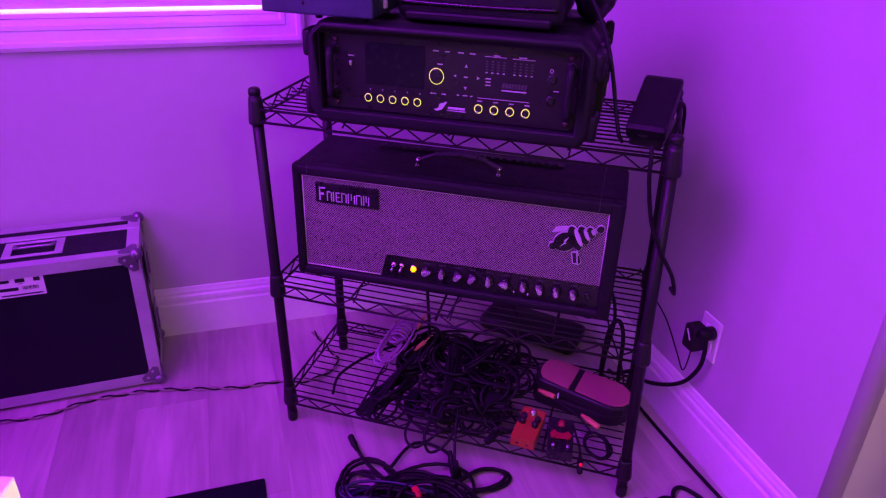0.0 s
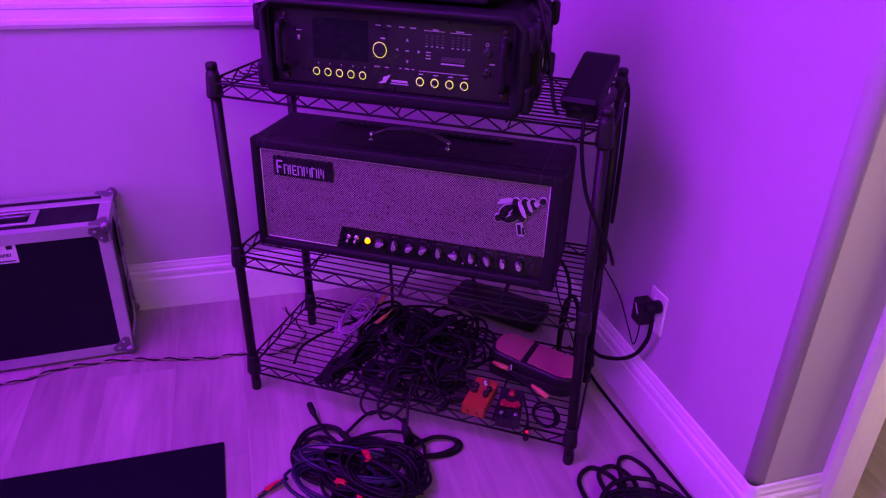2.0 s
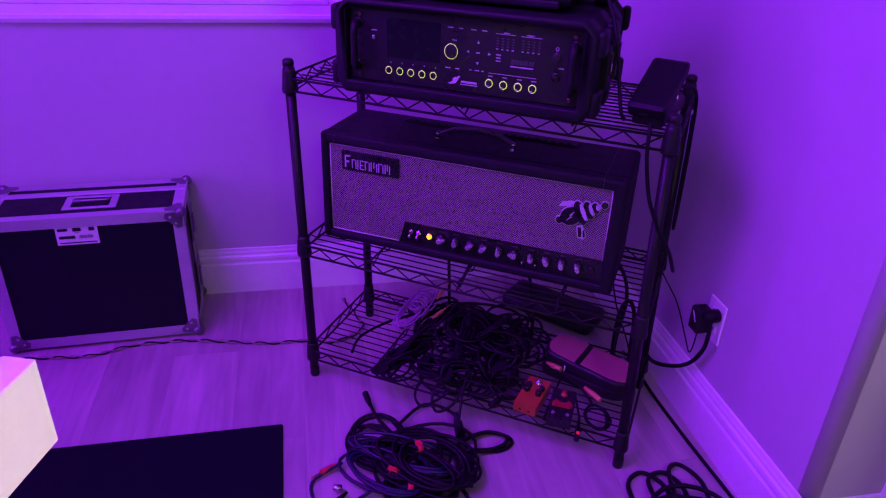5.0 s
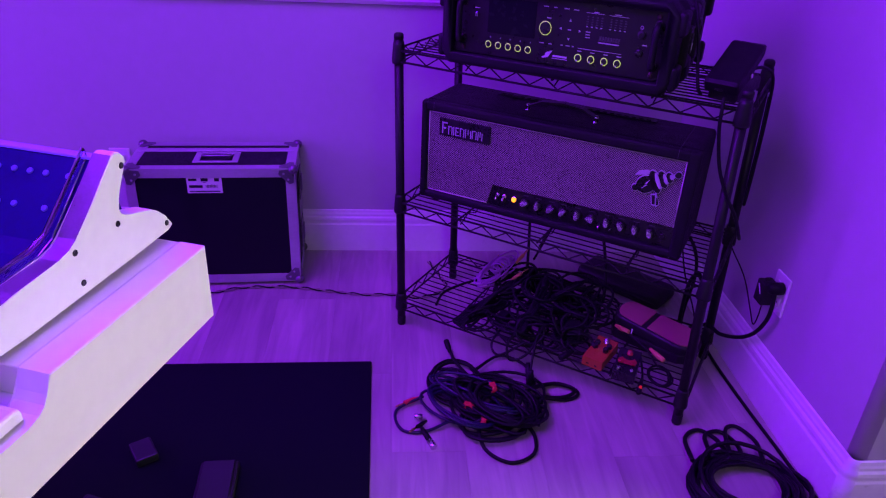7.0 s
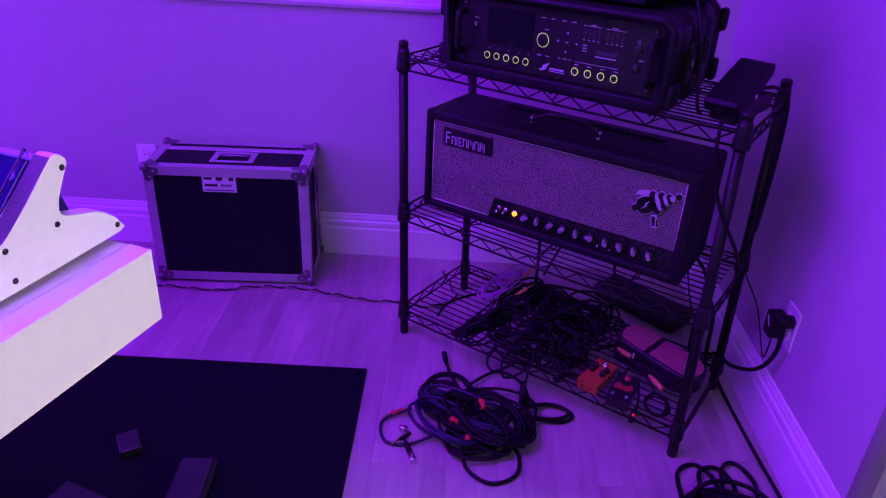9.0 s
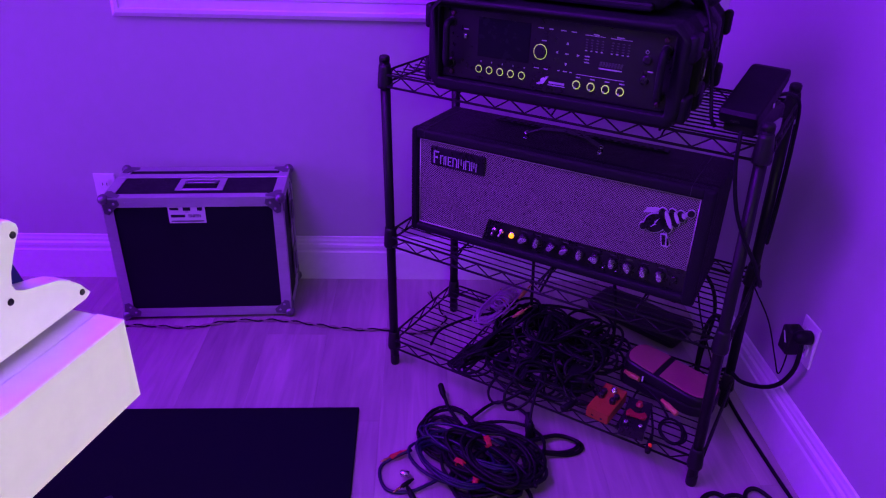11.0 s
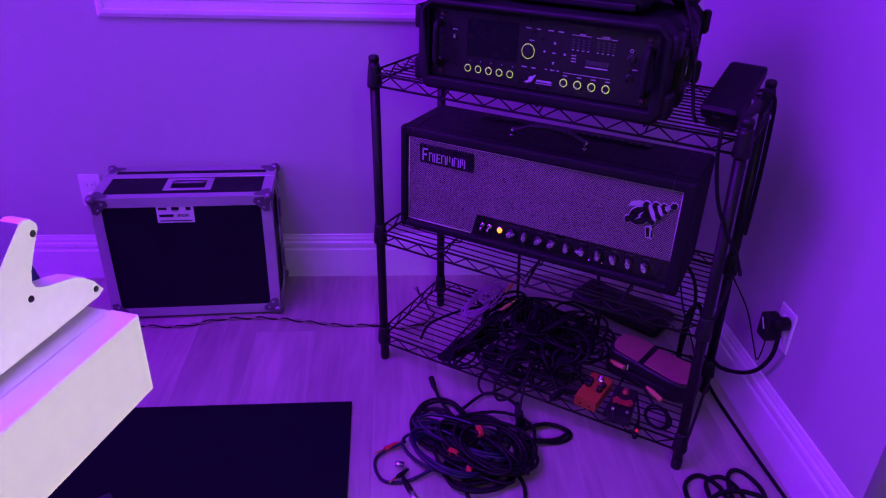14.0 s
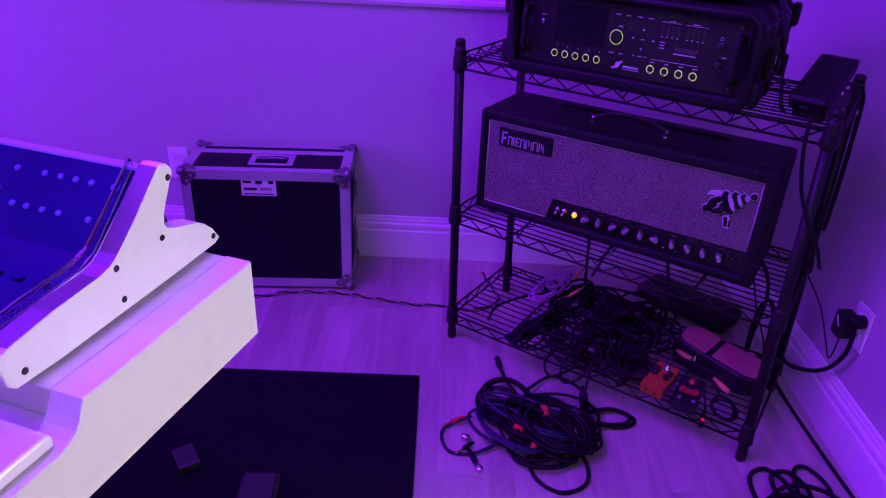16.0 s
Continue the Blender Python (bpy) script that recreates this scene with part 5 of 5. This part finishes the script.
pile3 = coil("coiled_cable", "black cable looping out of the floor heap", "cable", FL, [(0.03, -0.06, 0.006, 0.10, 0.06, 3, 0.02, 0.02, 15, 0)], 0.0052, RUBBER, 8, g,
             [[(-0.02, -0.06, 0.02), (-0.01, -0.15, 0.007), (0.05, -0.20, 0.006), (0.115, -0.17, 0.006), (0.125, -0.10, 0.01), (0.09, -0.05, 0.02)],
              [(0.15, 0.07, 0.02), (0.22, 0.105, 0.007), (0.275, 0.085, 0.006), (0.28, 0.055, 0.006), (0.24, 0.035, 0.007), (0.16, 0.03, 0.02), (0.10, 0.02, 0.03)],
              [(0.14, 0.06, 0.03), (0.22, 0.098, 0.016), (0.270, 0.076, 0.015), (0.262, 0.05, 0.015), (0.22, 0.034, 0.016), (0.15, 0.026, 0.03)]])

coil2 = coil("coiled_cable", "thick black cable coiled loosely beside the baseboard", "cable", pose(1.089, 1.105, 0),
             [(0.0, -0.02, 0.0065, 0.135, 0.115, 8, 0.035, 0.022, 8, 20), (0.02, -0.03, 0.02, 0.10, 0.085, 4, 0.03, 0.02, -10, 90)], 0.0058, RUBBER, 12, "",
             [[(-0.10, 0.06, 0.02), (-0.085, 0.15, 0.01), (-0.035, 0.185, 0.007), (0.0, 0.14, 0.01), (-0.01, 0.05, 0.03)],
              [(-0.05, 0.06, 0.03), (-0.03, 0.155, 0.012), (0.02, 0.175, 0.009), (0.045, 0.12, 0.012), (0.02, 0.04, 0.03)],
              [(0.0, 0.07, 0.03), (0.035, 0.175, 0.012), (0.075, 0.195, 0.008), (0.10, 0.13, 0.012), (0.07, 0.03, 0.03)]])

# tangle on the bottom deck, in the unit's measures
def on_deck(name, label, spec, r, mat, seed, ends=()):
    return coil(name, label, "cable", RACK @ pose(0, 0, 0.0965), spec, r, mat, seed, "cables on the bottom shelf", ends)


t1 = on_deck("coiled_cable", "black cables tangled in a heap on the wire shelf",
             [(0.43, 0.20, 0.006, 0.11, 0.13, 3, 0.085, 0.035, 20, 0), (0.51, 0.25, 0.03, 0.075, 0.08, 3, 0.07, 0.03, -15, 40), (0.35, 0.11, 0.006, 0.08, 0.09, 3, 0.06, 0.03, 35, 10), (0.46, 0.06, 0.005, 0.10, 0.075, 3, 0.05, 0.03, 0, 70), (0.54, 0.19, 0.01, 0.07, 0.10, 2, 0.09, 0.03, 10, 0), (0.40, 0.03, 0.004, 0.085, 0.05, 2, 0.03, 0.025, 15, 0)], 0.0038, RUBBER, 21,
             [[(0.42, 0.02, 0.05), (0.40, -0.06, 0.02), (0.42, -0.085, -0.02), (0.46, -0.05, 0.0), (0.47, 0.03, 0.05)], [(0.46, 0.03, 0.05), (0.475, -0.05, 0.0), (0.49, -0.10, -0.045)], [(0.36, 0.05, 0.03), (0.345, -0.05, -0.005), (0.38, -0.075, -0.025), (0.44, -0.04, 0.02)]])
rng = random.Random(77)
for k in range(34):
    cu, cv = rng.uniform(0.27, 0.61), rng.uniform(-0.01, 0.27)
    rad, tip, az = rng.uniform(0.030, 0.060), radians(rng.uniform(5, 55)), rng.uniform(0, 2 * math.pi)
    span, b0, drift = rng.uniform(6.5, 15.0), rng.uniform(0, 6.28), Vector((rng.uniform(-0.05, 0.05), rng.uniform(-0.05, 0.05), 0))
    ex = Vector((math.cos(az), math.sin(az), 0))
    ey = Vector((-math.sin(az) * math.cos(tip), math.cos(az) * math.cos(tip), math.sin(tip)))
    hill = 0.055 * max(0.0, 1 - ((cu - 0.45) / 0.17) ** 2 - ((cv - 0.16) / 0.17) ** 2)
    lift = rad * 1.1 * math.sin(tip) + 0.005 + hill * rng.uniform(0.3, 1.0)
    steps = int(span * 2.6)
    pts = []
    for j in range(steps + 1):
        f = j / steps
        p = Vector((cu, cv, lift)) + drift * (f - 0.5) + ex * rad * (1 + 0.18 * (f - 0.5)) * math.cos(b0 + span * f) + ey * rad * (0.82 + 0.12 * f) * math.sin(b0 + span * f)
        pts.append((p.x, p.y, max(p.z, 0.0045)))
    part("cord", cord(B(), pts, 0.0036 if k % 3 else 0.0044, 6, 2), RUBBER, t1)
for k in range(5):
    q = 0.008 * k
    part("cord", cord(B(), [(0.205 + q, -0.035 + 0.3 * q, 0.008), (0.225 + q, 0.02, 0.02 + 0.2 * q), (0.262 + 0.6 * q, 0.12, 0.04 + 0.5 * q), (0.295 + 0.4 * q, 0.22, 0.06 - 0.4 * q), (0.31 + q, 0.31, 0.05)], 0.0046), RUBBER, t1)
for k in range(4):
    q = 0.011 * k
    part("cord", cord(B(), [(0.40 + q, -0.04, 0.02 + q), (0.415 + 0.5 * q, 0.05, 0.075), (0.40 + q, 0.15, 0.10 - 0.5 * q), (0.37 + 0.7 * q, 0.27, 0.07), (0.36, 0.32, 0.03)], 0.005), RUBBER, t1)
jack(t1, (0.40, 0.20, 0.11), (0.3, -1, -0.1), 0.06, 0.009)
jack(t1, (0.575, 0.0, 0.02), (-0.5, -1, -0.15), 0.05, 0.009)
jack(t1, (0.49, -0.09, -0.025), (0.0, -0.12, -1), 0.048, 0.0095)
t2 = on_deck("coiled_cable", "black patch cable bundle tied on the wire shelf",
             [(0.27, 0.07, 0.006, 0.075, 0.022, 6, 0.03, 0.012, 62, 0), (0.30, 0.22, 0.02, 0.05, 0.09, 6, 0.06, 0.02, -12, 0), (0.52, 0.14, 0.05, 0.07, 0.06, 2, 0.05, 0.03, 0, 0)], 0.0042, RUBBER, 22,
             [[(0.23, 0.0, 0.012), (0.205, -0.03, 0.01), (0.225, -0.04, 0.008), (0.26, 0.0, 0.012), (0.30, 0.10, 0.04)], [(0.25, 0.0, 0.012), (0.245, -0.04, 0.01), (0.262, -0.045, 0.008), (0.275, 0.01, 0.02)]])
for p, d in (((0.27, 0.27, 0.085), (0.25, 1, 0.5)), ((0.285, 0.20, 0.06), (0.6, 0.7, 0.5)), ((0.225, 0.27, 0.05), (-0.5, 0.6, 0.2))):
    jack(t2, p, d, 0.04, 0.006, TAN, BRASS)
part("plug", box(B(), 0.315, 0.345, 0.02, 0.075, 0.006, 0.03, 0.005), RUBBER, t2)
t3 = on_deck("coiled_cable", "lilac cord wound in a hank on the wire shelf", [(0.225, 0.22, 0.05, 0.03, 0.12, 6, 0.045, 0.012, -4, 0), (0.222, 0.26, 0.062, 0.022, 0.055, 5, 0.03, 0.008, 0, 30)], 0.0026, LILAC, 23)
for k in range(6):
    part("binding", ring(B(), (0.228, 0.225 + 0.011 * k, 0.068), (0, 1, 0.1), 0.024 + 0.003 * math.sin(k * 2.1), 0.0026, 18, 6), LILAC, t3)
t4 = on_deck("coiled_cable", "black adapter leads looped at the back of the wire shelf", [(0.42, 0.30, 0.02, 0.10, 0.022, 4, 0.06, 0.015, 8, 0), (0.57, 0.22, 0.03, 0.05, 0.07, 2, 0.07, 0.02, 0, 0), (0.40, 0.16, 0.075, 0.06, 0.08, 2, 0.035, 0.02, 30, 0)], 0.0042, RUBBER, 24,
             [[(0.115, 0.02, 0.004), (0.10, 0.10, 0.005), (0.14, 0.20, 0.006), (0.20, 0.27, 0.01), (0.26, 0.29, 0.03)]])
part("adapter", box(B(), 0.515, 0.575, 0.055, 0.115, 0.004, 0.05, 0.006), PLASTIC, t4, "black power brick")
part("adapter", box(B(), 0.17, 0.205, 0.275, 0.32, 0.003, 0.035, 0.005), PLASTIC, t4, "black power brick")
patch = on_deck("patch_lead", "black patch lead with tan plugs beside the volume pedal", [(0.815, 0.035, 0.004, 0.03, 0.045, 4, 0.012, 0.006, 20, 0)], 0.003, RUBBER, 25,
                [[(0.66, 0.155, 0.03), (0.70, 0.125, 0.045), (0.755, 0.095, 0.04), (0.80, 0.06, 0.02)], [(0.75, 0.06, 0.035), (0.775, 0.0, 0.02), (0.785, -0.05, 0.006)]])
jack(patch, (0.645, 0.165, 0.04), (1, -0.45, 0.05), 0.05, 0.008, TAN)
jack(patch, (0.765, 0.095, 0.045), (1, -0.55, -0.15), 0.055, 0.0075, TAN)
jack(patch, (0.779, -0.02, 0.018), (0.12, -1, -0.25), 0.05, 0.007)
part("lamp", lathe(B(), (0.7845, -0.052, 0.014), (0, 0, 1), [(0, 0.005), (0.005, 0.0045), (0.007, 0.002)], 12), REDLED, patch, "red plug ring")

# single leads
def lead(name, label, pts, r, mat, m=None, steps=8):
    ob = thing(name, label, "cable", m)
    part("cord", cord(B(), pts, r, 7, steps), mat, ob)
    return ob


lead("power_lead", "black power lead hanging from the amplifier", [(0.28, 0.30, 0.47), (0.275, 0.345, 0.40), (0.272, 0.35, 0.30), (0.285, 0.33, 0.20), (0.30, 0.30, 0.14)], 0.005, RUBBER, RACK @ Matrix.Diagonal((1, 1, 1.04, 1)))
lead("power_lead", "black lead hanging behind the shelves", [(0.36, 0.29, 0.46), (0.37, 0.36, 0.36), (0.33, 0.38, 0.25), (0.30, 0.35, 0.16)], 0.004, RUBBER, RACK @ Matrix.Diagonal((1, 1, 1.04, 1)))
lead("speaker_lead", "black speaker lead hanging behind the amplifier", [(0.48, 0.28, 0.46), (0.47, 0.36, 0.38), (0.50, 0.40, 0.30), (0.55, 0.33, 0.20), (0.57, 0.28, 0.12)], 0.005, RUBBER, RACK @ Matrix.Diagonal((1, 1, 1.04, 1)))
lead("power_lead", "black lead looping down beside the rear post", [(0.74, 0.26, 0.45), (0.79, 0.33, 0.36), (0.81, 0.36, 0.26), (0.80, 0.37, 0.13), (0.80, 0.38, 0.03)], 0.005, RUBBER, RACK @ Matrix.Diagonal((1, 1, 1.04, 1)))
lead("power_lead", "black lead looping down beside the rear post", [(0.80, 0.38, 0.01), (0.795, 0.36, 0.12), (0.80, 0.345, 0.23), (0.82, 0.345, 0.27), (0.84, 0.35, 0.22), (0.845, 0.365, 0.10), (0.85, 0.39, 0.01)], 0.006, RUBBER, RACK @ Matrix.Diagonal((1, 1, 1.04, 1)))
lead("pedal_lead", "black lead hanging from the expression pedal", [(0.822, -0.016, 0.864), (0.824, -0.028, 0.850), (0.828, -0.03, 0.80), (0.845, -0.022, 0.72), (0.872, -0.018, 0.66), (0.905, 0.0, 0.60), (0.92, 0.04, 0.54), (0.915, 0.10, 0.52)], 0.0042, RUBBER, RACK @ Matrix.Diagonal((1, 1, 1.04, 1)))
lead("pedal_lead", "black lead looped behind the rear post", [(0.842, 0.15, 0.895), (0.866, 0.22, 0.89), (0.886, 0.30, 0.85), (0.892, 0.325, 0.74), (0.896, 0.305, 0.60), (0.896, 0.285, 0.53), (0.893, 0.31, 0.56), (0.890, 0.328, 0.70), (0.886, 0.332, 0.80)], 0.0042, RUBBER, RACK @ Matrix.Diagonal((1, 1, 1.04, 1)))
lead("power_lead", "thin black lead running down inside the shelving posts", [(0.77, 0.20, 0.435), (0.80, 0.20, 0.33), (0.845, 0.21, 0.22), (0.865, 0.24, 0.12), (0.868, 0.27, 0.0965)], 0.0022, RUBBER, RACK @ Matrix.Diagonal((1, 1, 1.04, 1)))
lead("power_lead", "thick black power lead sweeping from the wall plug", [(XR - 0.03, 1.436, 0.360), (XR - 0.032, 1.426, 0.31), (XR - 0.03, 1.436, 0.26), (XR - 0.035, 1.466, 0.20), (XR - 0.045, 1.516, 0.15), (XR - 0.07, 1.576, 0.12), (XR - 0.085, 1.626, 0.12), (XR - 0.09, 1.698, 0.06), (XR - 0.06, 1.778, 0.008)], 0.0058, RUBBER)
lead("adapter_lead", "thin black lead from the wall adapter", [(XR - 0.03, 1.478, 0.305), (XR - 0.022, 1.491, 0.24), (XR - 0.022, 1.503, 0.205), (XR - 0.024, 1.533, 0.235), (XR - 0.026, 1.603, 0.30), (XR - 0.05, 1.663, 0.36), (XR - 0.08, 1.683, 0.42)], 0.0019, RUBBER)
lead("floor_lead", "black lead running along the floor by the baseboard", [(1.215, 1.68, 0.02), (1.219, 1.60, 0.008), (1.223, 1.50, 0.0055), (1.230, 1.36, 0.0055), (1.240, 1.22, 0.0055), (1.247, 1.12, 0.0055), (1.27, 1.00, 0.0055), (1.325, 0.915, 0.0055), (1.445, 0.835, 0.0055), (1.62, 0.79, 0.0055)], 0.005, RUBBER)
axis_line = smooth_line([(-1.3, 2.012, 0.006), (-0.9, 1.992, 0.006), (-0.59, 1.995, 0.006), (-0.40, 1.985, 0.006), (-0.29, 2.021, 0.006), (-0.19, 2.028, 0.006), (-0.105, 2.025, 0.006), (0.03, 1.997, 0.006), (0.13, 1.978, 0.006), (0.235, 1.977, 0.006), (0.33, 1.960, 0.006), (0.42, 2.02, 0.006), (0.40, 2.12, 0.006), (0.37, 2.21, 0.006)], 26)
twist = thing("floor_lead", "twisted two-tone cord along the floor past the flight case", "cable")
for phase, mat, r in ((0.0, BROWNCORD, 0.0027), (math.pi, RUBBER, 0.0025)):
    run, strand = 0.0, []
    for k, p in enumerate(axis_line):
        t = (axis_line[min(k + 1, len(axis_line) - 1)] - axis_line[max(k - 1, 0)]).normalized()
        run += (p - axis_line[max(k - 1, 0)]).length
        side = Vector((-t.y, t.x, 0))
        a = phase + run * 2 * math.pi / 0.085
        strand.append(p + side * 0.0042 * math.cos(a) + Vector((0, 0, 0.0028 * math.sin(a))))
    part("strand", tube(B(), strand, r, 6), mat, twist)

# ---------------------------------------------------------------- floor boards
PW, PL, GAP = 0.19, 1.22, 0.0003
lengths = {}
rng = random.Random(7)
x = -3.0
while x < 3.19:
    y = -2.6 - rng.uniform(0.1, 1.1)
    while y < 3.39:
        y0, y1 = max(y, -2.6), min(y + PL, 3.4)
        y += PL
        if y1 - y0 < 0.03:
            continue
        key = round(y1 - y0, 3)
        if key not in lengths:
            bm = B()
            w, h = PW / 2 - GAP / 2, key / 2 - GAP / 2
            lo = [bm.verts.new((sx * w, sy * h, -0.012)) for sx, sy in ((-1, -1), (1, -1), (1, 1), (-1, 1))]
            mid = [bm.verts.new((sx * w, sy * h, -0.0004)) for sx, sy in ((-1, -1), (1, -1), (1, 1), (-1, 1))]
            hi = [bm.verts.new((sx * (w - 0.0004), sy * (h - 0.0004), 0.0)) for sx, sy in ((-1, -1), (1, -1), (1, 1), (-1, 1))]
            bm.faces.new(hi)
            for a, b in ((lo, mid), (mid, hi)):
                for k in range(4):
                    bm.faces.new((a[k], a[(k + 1) % 4], b[(k + 1) % 4], b[k]))
            lengths[key] = mesh_of("plank", bm, PLANK)
        ob = new("plank", lengths[key])
        ob.parent = floor
        ob.location = (x + PW / 2, (y0 + y1) / 2, 0)
    x += PW
